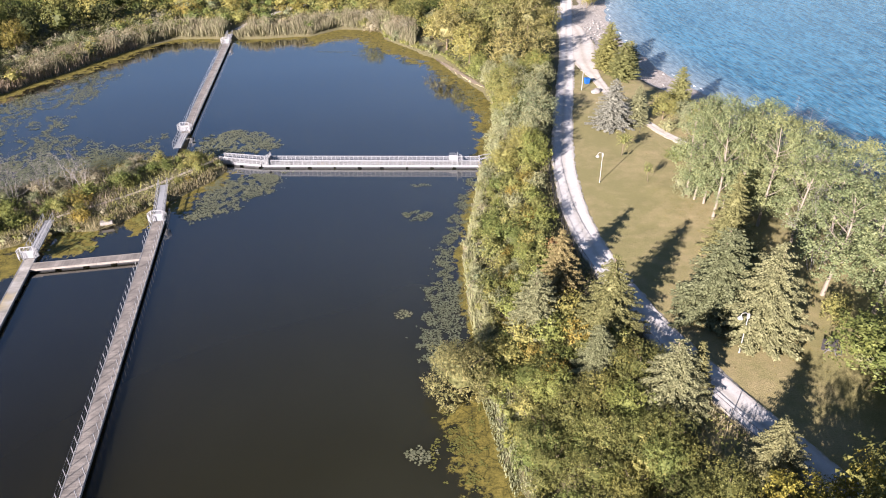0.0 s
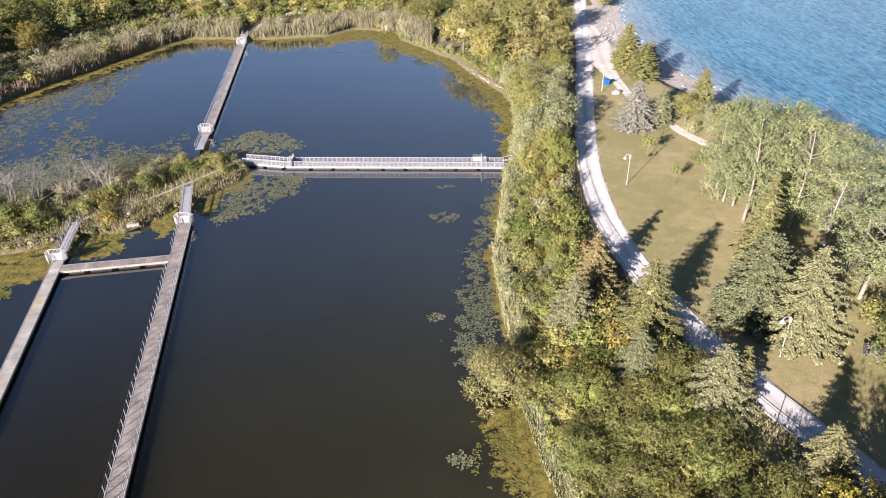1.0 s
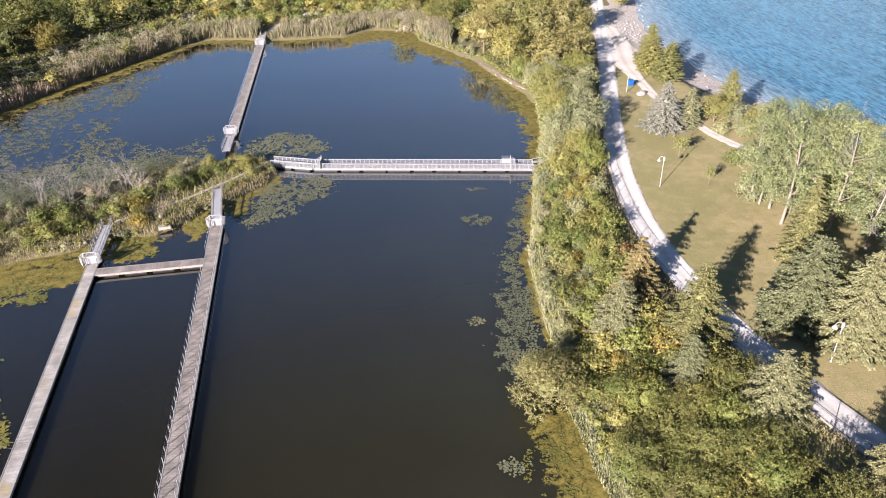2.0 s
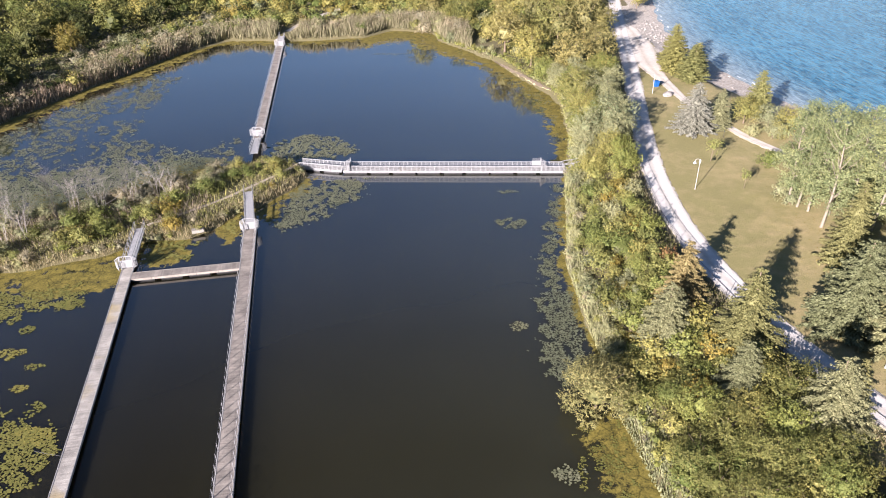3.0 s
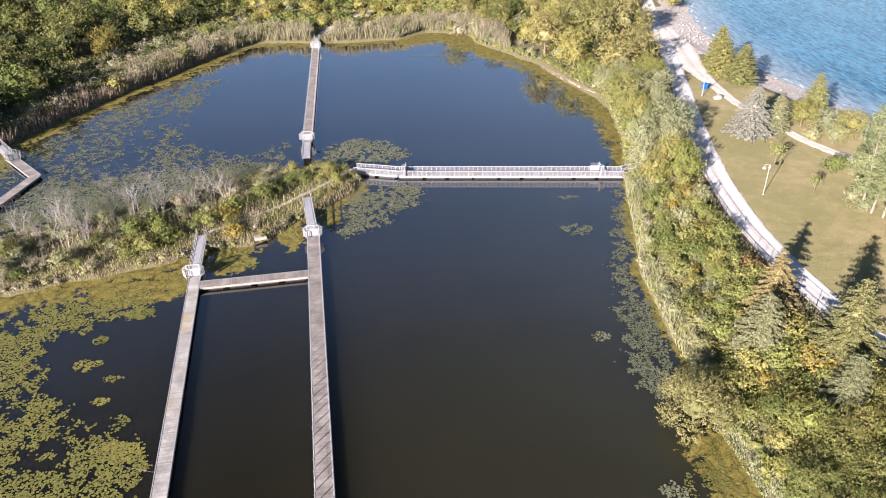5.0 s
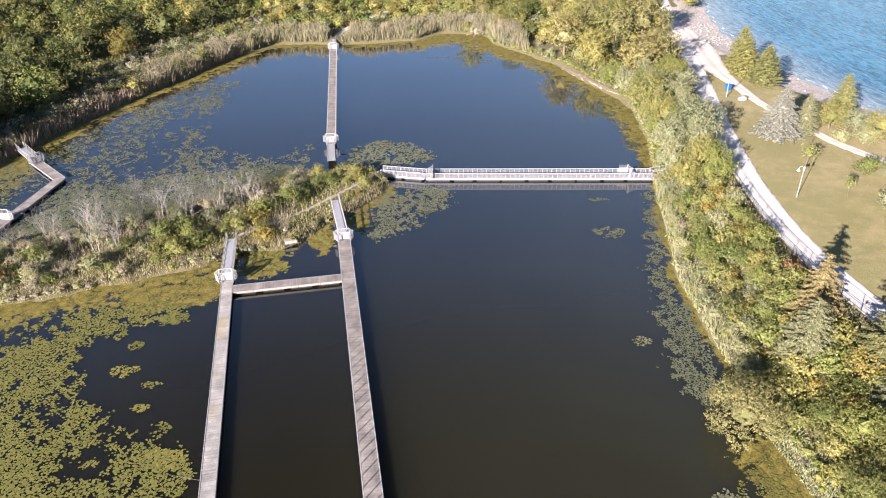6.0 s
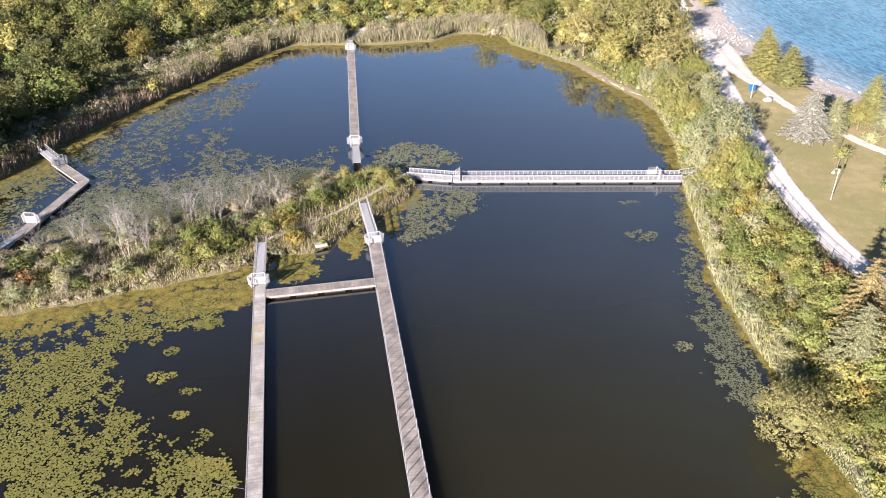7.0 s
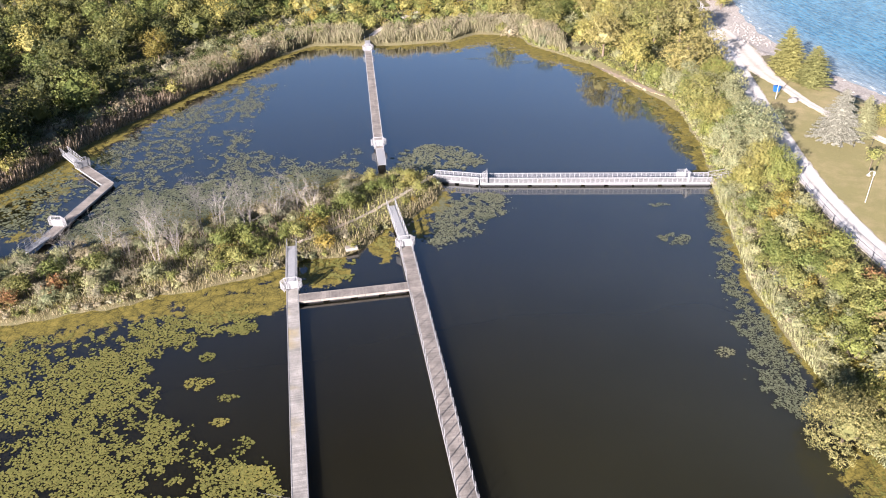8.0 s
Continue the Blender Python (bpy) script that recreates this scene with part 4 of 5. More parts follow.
# the hedge of trees between pond and lane
STEMS = [(11.2, 62.6), (14.8, 54.8), (8.3, 57.2), (12.9, 49.6), (17.9, 44.2), (23.3, 37.0), (20.2, 45.8)]


def belt(y0, y1, n, gap, inset, outset, mixture, lo, hi, wide=1.0, clear=3.4):
    ok = lambda x, y: (x > shore_x(y) + inset) & (x < road_x(y) - outset - 2.5 * (y < 44)) & np.all([np.hypot(x - a, y - b) > clear for a, b in STEMS], 0)
    for x, y in spots(n, gap, ok, (-40, 40, y0, y1)):
        plant(pick(mixture), x, y, rng.uniform(lo, hi), wide * rng.uniform(0.9, 1.15), group="trees between pond and lane")


belt(29, 43, 30, 2.3, 2.4, 7.2, [("dark", 5), ("green", 2), ("olive", 2)], 0.40, 0.68, 1.2)
belt(40, 50, 14, 2.4, 2.0, 6.4, [("olive", 5), ("green", 3), ("dark", 2)], 0.40, 0.66, 1.15)
belt(28, 53, 34, 1.6, 0.5, 5.2, [("green_bush", 3), ("lime_bush", 2), ("olive_bush", 3), ("dark_bush", 2)], 0.7, 1.2, 1.0, 2.4)
belt(48, 66, 44, 1.6, 1.5, 5.0, [("olive_bush", 4), ("lime_bush", 2), ("green_bush", 3), ("dark_bush", 1.5), ("gold_bush", 1)], 0.7, 1.3, 1.0, 2.2)
belt(64, 98, 100, 1.7, 2.6, 4.6, [("lime_bush", 6), ("green_bush", 4), ("olive_bush", 3), ("silver_bush", 1.0), ("gold_bush", 2.2), ("red_bush", 0.8)], 0.75, 1.25)
belt(68, 98, 9, 3.6, 4.5, 6.4, [("green", 3), ("olive", 1)], 0.42, 0.52)
belt(54, 100, 76, 1.25, 0.5, 8.6, [("silver_bush", 5), ("tan_bush", 1.2), ("lime_bush", 2), ("green_bush", 1)], 0.5, 0.95)
belt(96, 142, 44, 2.9, 1.6, 4.6, [("silver", 4), ("green", 2), ("olive", 2)], 0.6, 0.95)
belt(96, 145, 34, 2.0, 0.8, 3.4, [("lime_bush", 3), ("silver_bush", 2), ("green_bush", 2)], 0.8, 1.3)
belt(164, 215, 18, 6.2, 6.5, 6.0, [("olive_far", 6), ("khaki_far", 3), ("dark", 2)], 1.1, 1.45)
belt(138, 215, 36, 3.4, 3.4, 4.8, [("olive_far", 5), ("green", 2), ("khaki_far", 2)], 0.55, 0.8)
belt(104, 190, 60, 1.7, 0.3, 9.0, [("lime_bush", 3), ("green_bush", 2), ("silver_bush", 2)], 0.4, 0.7)
belt(140, 190, 34, 2.2, 0.8, 5.0, [("lime_bush", 3), ("green_bush", 2), ("silver_bush", 1)], 0.7, 1.2)
for key, x, y, size, wide in [("khaki_far", -0.6, 161.5, 1.25, 1.2), ("olive_far", 4.2, 151.0, 1.15, 1.15), ("khaki_far", 12.2, 145.0, 1.2, 1.35), ("olive_far", 10.5, 171.0, 1.35, 1.2), ("olive_far", 22.5, 178.0, 1.35, 1.0), ("olive", 9.6, 127.5, 0.95, 1.1), ("silver", 13.4, 110.5, 1.05, 1.3), ("khaki_far", 17.2, 150.5, 1.15, 1.1)]:
    plant(key, x, y, size, wide, group="trees between pond and lane")
# beach-side scrub
for x, y in spots(26, 2.4, lambda x, y: (lay_of_land(x, y)[3] > 6) & (x > road_x(y) + 14), (30, 70, 40, 130)):
    plant(pick([("silver_bush", 2), ("olive_bush", 2), ("green_bush", 2)]), x, y, rng.uniform(0.8, 1.4))
for x, y in [(37.5, 203), (38.8, 207), (37.2, 212), (40, 214), (38.5, 220), (41, 224)]:
    plant("olive", x, y, 0.7, 1.0)


# far shore: scrub, then woods
def north(x, y, lo, hi):
    _, pond, isle, lake, road = lay_of_land(x, y)
    return (pond > lo) & (pond < hi) & (x < road_x(y) - 6) & (np.hypot(x + 52.5, y - 183) > 3) & (np.abs(x - np.interp(y, [176, 188, 199, 222], [-53, -50.5, -45, -20])) > 2.0)


scrub = [(pick([("scrub_lime", 2), ("scrub_olive", 4), ("scrub_silver", 1.5), ("scrub_green", 3), ("scrub_gold", 1.2), ("scrub_dark", 1.5)]), x, y, rng.uniform(0.7, 1.6), 1.1)
         for x, y in spots(190, 2.7, lambda x, y: north(x, y, 8.5, 34) & (x > -84), (-90, 20, 176, 240))]
scrub += [(pick([("scrub_tan", 2.4), ("scrub_silver", 0.8), ("scrub_deep", 4), ("scrub_olive", 1.0)]), x, y, rng.uniform(0.7, 1.2), 1.1)
          for x, y in spots(300, 1.9, lambda x, y: (lay_of_land(x, y)[1] > 1.5) & (lay_of_land(x, y)[1] < 17) & (x < -70) & (y < 196), (-140, -70, 60, 198))]
scrub += [(pick([("scrub_tan", 2), ("scrub_silver", 3), ("scrub_green", 1), ("scrub_olive", 1)]), x, y, rng.uniform(0.75, 1.2), 1.0)
          for x, y in spots(46, 2.6, lambda x, y: north(x, y, 2.0, 8) & (y > 143), (-90, -8, 143, 196))]
bank = []
for x, y in spots(330, 0.75, lambda x, y: (lay_of_land(x, y)[1] > 0.0) & (lay_of_land(x, y)[1] < 1.5) & (x > -20) & ~((y > 132) & (y < 159) & (x < shore_x(y) + 1.1)), (-20, 10, 28, 186), 60):
    kinds_ = [("tuft_lime", 3), ("tuft_green", 2), ("tuft_silver", 2), ("tuft_olive", 1)] if not 53 < y < 100 else [("tuft_tan", 1), ("tuft_silver", 3), ("tuft_lime", 2)]
    bank.append((pick(kinds_), x, y, rng.uniform(0.22, 0.42), 1.15))
for i in range(120):
    a = rng.uniform(0, 1) * (len(ISLAND) - 1)
    p_, q_ = np.array(ISLAND[int(a)]), np.array(ISLAND[int(a) + 1])
    c_ = p_ + (q_ - p_) * (a % 1)
    x, y = c_ + (np.array([-62.0, 84.0]) - c_) * 0.03
    if not open_ground(x, y, 0.7):
        continue
    bank.append((pick([("tuft_tan", 3), ("tuft_silver", 2), ("tuft_olive", 2), ("tuft_lime", 1)]), x, y, rng.uniform(0.25, 0.42), 1.1))
grove("bank_scrub", "low growth along the banks", "scrub", bank)
grove("scrub", "scrub on the far shore", "scrub", scrub)
woods = [(pick([("wood_olive", 3), ("wood_green", 4), ("wood_dark", 1)]), x, y, rng.uniform(0.55, 1.0), 1.0) for x, y in spots(88, 4.8, lambda x, y: north(x, y, 26, 90), (-110, 30, 180, 260))]
woods += [(pick([("wood_deep", 5), ("wood_dark", 3), ("wood_green", 2), ("wood_olive", 0.8)]), x, y, rng.uniform(0.75, 1.45), 1.0) for x, y in spots(135, 4.0, lambda x, y: north(x, y, 8, 70) & (lay_of_land(x, y)[1] > 8 + 9 * np.clip((y - 138) / 24, 0, 1)) & (x < -76) & (np.hypot(x + 97.5, y - 162.5) > 5.5), (-165, -70, 60, 245))]
# tall trees, mostly out of view, added to shade the west bank
woods += [("wood_deep", x, y, 1.55, 1.05) for x, y in [(-112, 98), (-114, 88), (-110, 105), (-109, 112), (-104.8, 113.5), (-117, 95), (-116, 104), (-113, 110), (-119, 88), (-118, 112)]]
woods += [("wood_green", x, y, 1.3, 1.0) for x, y in [(-103.6, 108.0), (-106.5, 106.5)]]
woods += [(pick([("wood_deep", 4), ("wood_dark", 3), ("wood_green", 2)]), x, y, rng.uniform(0.8, 1.25), 1.1) for x, y in spots(60, 5.2, lambda x, y: (lay_of_land(x, y)[1] > 40) & (x < -95), (-215, -95, 120, 262))]
thick = random.Random(77)
for i in range(6):
    for k in range(5):
        woods.append((thick.choice(["wood_deep", "wood_dark", "wood_green", "wood_olive"]), -124.5 - 5.2 * k + thick.uniform(-1.6, 1.6) - 1.2 * i, 146 + 8.2 * i + 2.5 * k + thick.uniform(-2, 2), thick.uniform(0.85, 1.3), 1.1))
grove("woodland", "trees of the woods on the far shore", "woods", woods)
plant("gold", -97.5, 162.5, 1.15, 1.0, label="broadleaf tree turned golden orange")
for x, y in [(-19, 182), (-13, 182), (-10.5, 177)]:
    plant("tan_bush", x, y, 1.6, 1.0)

# the island
isle_ok = lambda lo, hi: (lambda x, y: (lay_of_land(x, y)[2] > lo) & (lay_of_land(x, y)[2] < hi))
for x, y in spots(175, 1.15, lambda x, y: isle_ok(1.0, 20)(x, y) & open_ground(x, y, 0.85), (-112, -33, 60, 106)):
    south = distance(np.array([x]), np.array([y]), [(-82, 68.3), (-65, 74), (-53.6, 78.9), (-44, 83.7), (-35, 97)], False)[0][0]
    if x > -50 and south < 3.2:
        key = pick([("tan_bush", 2), ("silver_bush", 2), ("lime_bush", 3), ("gold_bush", 1.5)])
    elif x > -46:
        key = pick([("lime_bush", 3), ("green_bush", 4), ("dark_bush", 2), ("olive_bush", 1)])
    elif x > -62:
        key = pick([("lime_bush", 2.5), ("gold_bush", 3), ("green_bush", 3), ("dark_bush", 3)]) if south < 8.5 else pick([("tan_bush", 4), ("silver_bush", 3), ("lime_bush", 1)])
    else:
        key = pick([("green_bush", 1.0), ("dark_bush", 1.6), ("tan_bush", 5), ("silver_bush", 3), ("lime_bush", 0.7), ("red_bush", 0.3)]) if south < 8 else pick([("tan_bush", 3), ("silver_bush", 3)])
    plant(key, x, y, rng.uniform(0.5, 1.05) * (0.72 if x > -46 else 1.0), rng.uniform(0.95, 1.35), group="shrubs on the island")
for x, y, s in [(-63, 87, 1.0), (-60.5, 88.3, 0.9), (-56, 89.5, 0.9), (-51.5, 91, 0.8), (-68, 78.5, 1.0), (-66, 80, 1.05), (-57.5, 91.5, 0.7), (-64.5, 85, 1.05), (-72, 80, 0.8), (-70, 84, 0.95), (-62, 86, 0.8), (-53.5, 92.5, 0.85), (-75, 82, 0.9), (-78.5, 79, 0.8), (-67, 81.5, 0.9), (-59, 87, 1.0)]:
    plant("bare", x, y, 1.5 * s, 0.95, group="bare saplings on the island")


plant("red_bush", -77.4, 73.2, 1.1, 1.1, group="shrubs on the island")

# reeds, undergrowth and floating leaves: too many to count
def stuff(name, v, f, mat, label, category):
    return tagged(new(name, mesh_of(name, v, f, mat)), label, category, kind="stuff")


def blades(n, inside, box, tall, wide, seed):
    """Bases and heights of reeds; returns blade mesh and plume mesh data."""
    r = np.random.RandomState(seed)
    x0, x1, y0, y1 = box
    x, y = r.uniform(x0, x1, n), r.uniform(y0, y1, n)
    keep = inside(x, y)
    x, y = x[keep], y[keep]
    keep = open_ground(x, y, 0.05)
    x, y = x[keep], y[keep]
    z = lay_of_land(x, y)[0]
    k = len(x)
    base = np.stack([x, y, np.maximum(z, -0.1) - 0.05], 1)
    hgt = tall * r.uniform(0.55, 1.05, k) * (0.92 + 0.34 * wobble(2.1 * x, 2.3 * y) + 0.30 * wobble(5.3 * x, 4.1 * y))
    tip = base + np.stack([r.normal(size=k) * 0.22 * hgt, r.normal(size=k) * 0.22 * hgt, hgt], 1)
    a = r.uniform(0, math.pi, k)
    side = np.stack([np.cos(a), np.sin(a), 0 * a], 1) * wide
    mid = base * 0.45 + tip * 0.55
    v = np.stack([base - side * 0.7, base + side * 0.7, mid + side, tip, mid - side], 1).reshape(-1, 3)
    pl = tip[::7]
    pv, pf = leaves(r, pl, r.normal(size=pl.shape) * (1, 1, 0.3), wide * 2.6, 0.5)
    return v, np.arange(5 * k).reshape(-1, 5), pv, pf


for nm, n, ok, box, tall, wide in [
        ("reeds", 185000, lambda x, y: north(x, y, 0.3, 8.0) & (x > -90) & (y > 143), (-90, -8, 140, 196), 2.6, 0.055),
        ("reeds", 90000, lambda x, y: (lay_of_land(x, y)[1] > -0.2) & (lay_of_land(x, y)[1] < 8.5) & (x < -72), (-118, -72, 96, 168), 2.2, 0.05),
        ("reeds", 30000, lambda x, y: (x > shore_x(y) - 0.4) & (x < shore_x(y) + 0.9 + 0.7 * wobble(2 * x, 1.5 * y)), (-1, 10, 52, 104), 1.3, 0.026)]:
    v, f, pv, pf = blades(n, ok, box, tall, wide, 3)
    stuff(nm, v, f, LEAF[{2.2: "plume", 2.6: "reed", 1.3: "silver"}[tall]], "tall dry reeds along the water's edge", "reeds")
    stuff("reed_plumes", pv, pf, LEAF["plume"], "brownish seed heads of the reeds", "reeds")


for n, ok, box, tall, mat, text in [
        (140000, isle_ok(-0.15, 1.6), (-112, -33, 60, 106), 0.75, "reed", "dry grass along the island's edge"),
        (40000, lambda x, y: isle_ok(3.0, 20)(x, y) & (x < -46), (-112, -33, 60, 106), 1.25, "plume", "tall dry stalks on the island"),
        (30000, isle_ok(0.6, 20), (-112, -33, 60, 106), 1.0, "lime", "tall green grass on the island"),
        (60000, lambda x, y: (x > shore_x(y) - 0.1) & (x < shore_x(y) + 1.6) & ((y < 52) | (y > 99)) & ~((y > 132) & (y < 159) & (x < shore_x(y) + 1.0)), (-22, 10, 30, 186), 0.6, "lime", "green grass along the bank"),
        (40000, lambda x, y: (x > shore_x(y) - 0.2) & (x < shore_x(y) + 1.2) & ~((y > 132) & (y < 159)), (-22, 10, 100, 186), 0.5, "tan", "dry grass along the bank"),
        (42000, lambda x, y: (x > shore_x(y) - 0.9) & (x < shore_x(y) + 1.8), (-1, 12, 26, 56), 0.5, "silver", "grey-green grass along the bank"),
        (42000, lambda x, y: (x > road_x(y) - 3.4 - 0.5 * wobble(3 * x, 2 * y)) & (x < road_x(y) - 2.0), (10, 32, 40, 116), 0.55, "reed", "dry brown grass along the fence")]:
    v, f, _, _ = blades(n, ok, box, tall, 0.022 if box[1] < -30 else 0.035, 8)
    stuff("bank_grass", v, f, LEAF[mat], text, "grass")


def cover(n, inside, box, tall, size, mat, seed, label):
    r = np.random.RandomState(seed)
    x, y = r.uniform(box[0], box[1], n), r.uniform(box[2], box[3], n)
    keep = inside(x, y)
    x, y = x[keep], y[keep]
    keep = open_ground(x, y, 0.05)
    x, y = x[keep], y[keep]
    z = lay_of_land(x, y)[0] + r.uniform(0.02, 1, len(x)) ** 1.5 * tall * (0.6 + 0.5 * wobble(2 * x, 2 * y))
    v, f = leaves(r, np.stack([x, y, z], 1), r.normal(size=(len(x), 3)) + (0, 0, 0.7), size)
    stuff("undergrowth", v, f, mat, label, "undergrowth")


in_belt = lambda x, y: (x > shore_x(y) + 0.6) & (x < road_x(y) - 2.4)
cover(51200, in_belt, (0, 32, 24, 205), 0.9, 0.12, LEAF["lime"], 1, "low yellow-green weeds under the hedge")
cover(32000, in_belt, (0, 32, 24, 205), 1.0, 0.125, LEAF["green"], 2, "low green weeds under the hedge")
cover(54400, isle_ok(0.3, 20), (-112, -33, 60, 106), 0.9, 0.10, LEAF["tan"], 3, "dry weeds on the island")
cover(32000, isle_ok(0.5, 20), (-112, -33, 60, 106), 0.7, 0.10, LEAF["lime"], 4, "green weeds on the island")
cover(48000, lambda x, y: north(x, y, 6, 60), (-120, 20, 150, 250), 1.2, 0.25, LEAF["olive"], 5, "olive scrub on the far shore")
cover(44800, lambda x, y: north(x, y, 4, 50) & (x < -76), (-165, -76, 60, 240), 1.2, 0.25, LEAF["deep"], 6, "dark undergrowth in the woods")


r_ = np.random.RandomState(12)
fx, fy = r_.normal(33.5, 4.2, 2600), r_.normal(72, 13, 2600)
keep_ = (fx > road_x(fy) + 3) & (lay_of_land(fx, fy)[3] > 8)
fx, fy = fx[keep_], fy[keep_]
lv, lf = leaves(r_, np.stack([fx, fy, lay_of_land(fx, fy)[0] + 0.03], 1), r_.normal(size=(len(fx), 3)) * 0.3 + (0, 0, 1), 0.075)
stuff("fallen_leaves", lv, lf, LEAF["gold"], "fallen yellow leaves strewn on the lawn", "leaves")


def pads(ring, n, size, mat, seed, clump, level, label, ragged=0.45, mid=0.95, fine=0.0):
    """Floating leaves in a stretch of water, in drifts: nick-edged discs that lie at slightly different tilts."""
    r = np.random.RandomState(seed)
    ring = np.array(ring, float)
    x, y = r.uniform(ring[:, 0].min(), ring[:, 0].max(), n), r.uniform(ring[:, 1].min(), ring[:, 1].max(), n)
    d, inside = distance(x, y, ring)
    hem = min(2.6, 0.22 * min(np.ptp(ring[:, 0]), np.ptp(ring[:, 1])))
    _, p, i, _, _ = lay_of_land(x, y)
    drift = np.array([0.5 * noise.noise(Vector((a * clump, b * clump, seed))) + (0.8 - 0.6 * fine) * noise.noise(Vector((a * mid, b * mid, seed + 9))) + fine * noise.noise(Vector((a * 2.4, b * 2.4, seed + 5))) for a, b in zip(x, y)])
    keep = inside & (p < 0) & (i < 0) & (drift + np.clip(d / 2.5, 0, 1) * 0.25 + r.normal(size=n) * 0.07 - ragged * np.clip(1 - d / hem, 0, 1) > level) & free_of_docks(x, y)
    x, y = x[keep], y[keep]
    k = len(x)
    a0 = r.uniform(0, 2 * math.pi, k)
    s = size * r.uniform(0.6, 1.25, k)
    tilt = r.normal(size=(k, 2)) * 0.06
    z = 0.02 + r.uniform(0, 0.03, k)
    pts = []
    for j in range(5):
        w = a0 + 0.3 + j * (2 * math.pi - 0.6) / 4
        dx, dy = np.cos(w) * s, np.sin(w) * s * 0.92
        pts.append(np.stack([x + dx, y + dy, z + 0.012 + dx * tilt[:, 0] + dy * tilt[:, 1]], 1))
    v = np.stack(pts, 1).reshape(-1, 3)
    f = np.arange(5 * k).reshape(-1, 5)
    v[:, 2] = np.maximum(v[:, 2], 0.006)
    stuff("lily_pads", v, f, mat, label, "lily pads")


DOCKS = [((-38.9, 85.8), (-27.2, 24.0), 1.75), ((-51.5, 76.6), (-39.95, 24.0), 1.65), ((-50.0, 72.25), (-37.5, 74.55), 1.6), ((-44.6, 114.3), (-52.3, 170.0), 1.75), ((-29.5, 101.9), (2.0, 101.4), 2.3), ((-83.6, 102.2), (-90.6, 108.2), 1.7), ((-83.8, 102.2), (-85.45, 86.3), 1.7)]


def free_of_docks(x, y):
    ok = np.ones(x.shape, bool)
    for a, b, w in DOCKS:
        ok &= distance(x, y, [a, b], False)[0] > w / 2 + 0.1
    return ok


pads([(-94, 66), (-79, 67.5), (-71, 69), (-65, 71), (-55, 73), (-52.5, 68), (-54, 65), (-61, 63), (-58.5, 57), (-55, 52), (-47.5, 49.5), (-45.4, 47), (-45.2, 43), (-46, 34), (-94, 34)], 112000, 0.108, LEAF["pad"], 21, 0.16, 0.10, "dense field of yellow-green water lily pads", mid=0.8, fine=0.4)
pads([(-94, 101), (-91, 118), (-86, 131), (-80, 149), (-66, 152), (-66, 129), (-65, 117), (-54, 112), (-48, 118), (-45.5, 109), (-45, 105), (-54, 100), (-64, 92), (-77, 85), (-84, 83), (-89, 86)], 80000, 0.13, LEAF["pad_grey"], 22, 0.13, 0.31, "scattered lily pads behind the island", mid=0.7, fine=0.3)
pads([(-45, 105), (-52, 109), (-62, 106), (-72, 103), (-84, 100), (-86, 86), (-77, 84.5), (-64, 91), (-54, 99)], 34000, 0.125, LEAF["pad_grey"], 23, 0.25, -0.10, "thick lily pads behind the island", fine=0.3)
pads([(-43.5, 113), (-35, 118.5), (-27, 112), (-27.5, 106), (-36, 104), (-42, 106)], 6500, 0.155, LEAF["pad_grey"], 24, 0.25, -0.05, "lily pads beside the floating walkway")
pads([(-36.5, 99), (-23.5, 101), (-24, 92), (-29.5, 85), (-36.5, 81), (-37.3, 86)], 17000, 0.10, LEAF["pad_grey"], 25, 0.25, 0.12, "lily pads off the island's tip", 0.45, fine=0.35)
pads([(-51, 81), (-45, 83), (-42.5, 77), (-46, 75), (-50, 73.5)], 1100, 0.2, LEAF["pad"], 26, 0.3, 0.15, "lily pads between the docks")
pads([(-44, 86), (-40.5, 90), (-38.5, 82), (-42, 79)], 700, 0.2, LEAF["pad"], 27, 0.3, 0.1, "lily pads between the docks")
pads([(-100, 100), (-95, 112), (-86, 103), (-87, 86), (-95, 86)], 3200, 0.22, LEAF["pad_grey"], 28, 0.25, 0.1, "lily pads inside the angled dock")
pads([(5, 36), (5, 50), (2.5, 51), (-1.6, 49), (-3, 43), (-0.5, 36)], 5200, 0.085, LEAF["pad"], 29, 0.35, 0.40, "lily pads along the bank")
pads([(3.2, 50), (2.6, 67), (2, 76), (4, 88), (5, 99), (2.2, 99), (-0.6, 86), (-3.2, 76), (-3.8, 66), (-4.8, 58), (-3.4, 54)], 31000, 0.092, LEAF["pad_grey"], 30, 0.35, 0.10, "small grey-green lily pads along the bank", fine=0.3)
pads([(7, 107), (8, 118), (8, 132), (2, 146), (-7, 158), (-12, 160), (-2, 142), (3, 128), (3, 112)], 7000, 0.15, LEAF["pad_grey"], 31, 0.3, 0.24, "scattered lily pads along the bank", mid=0.6)
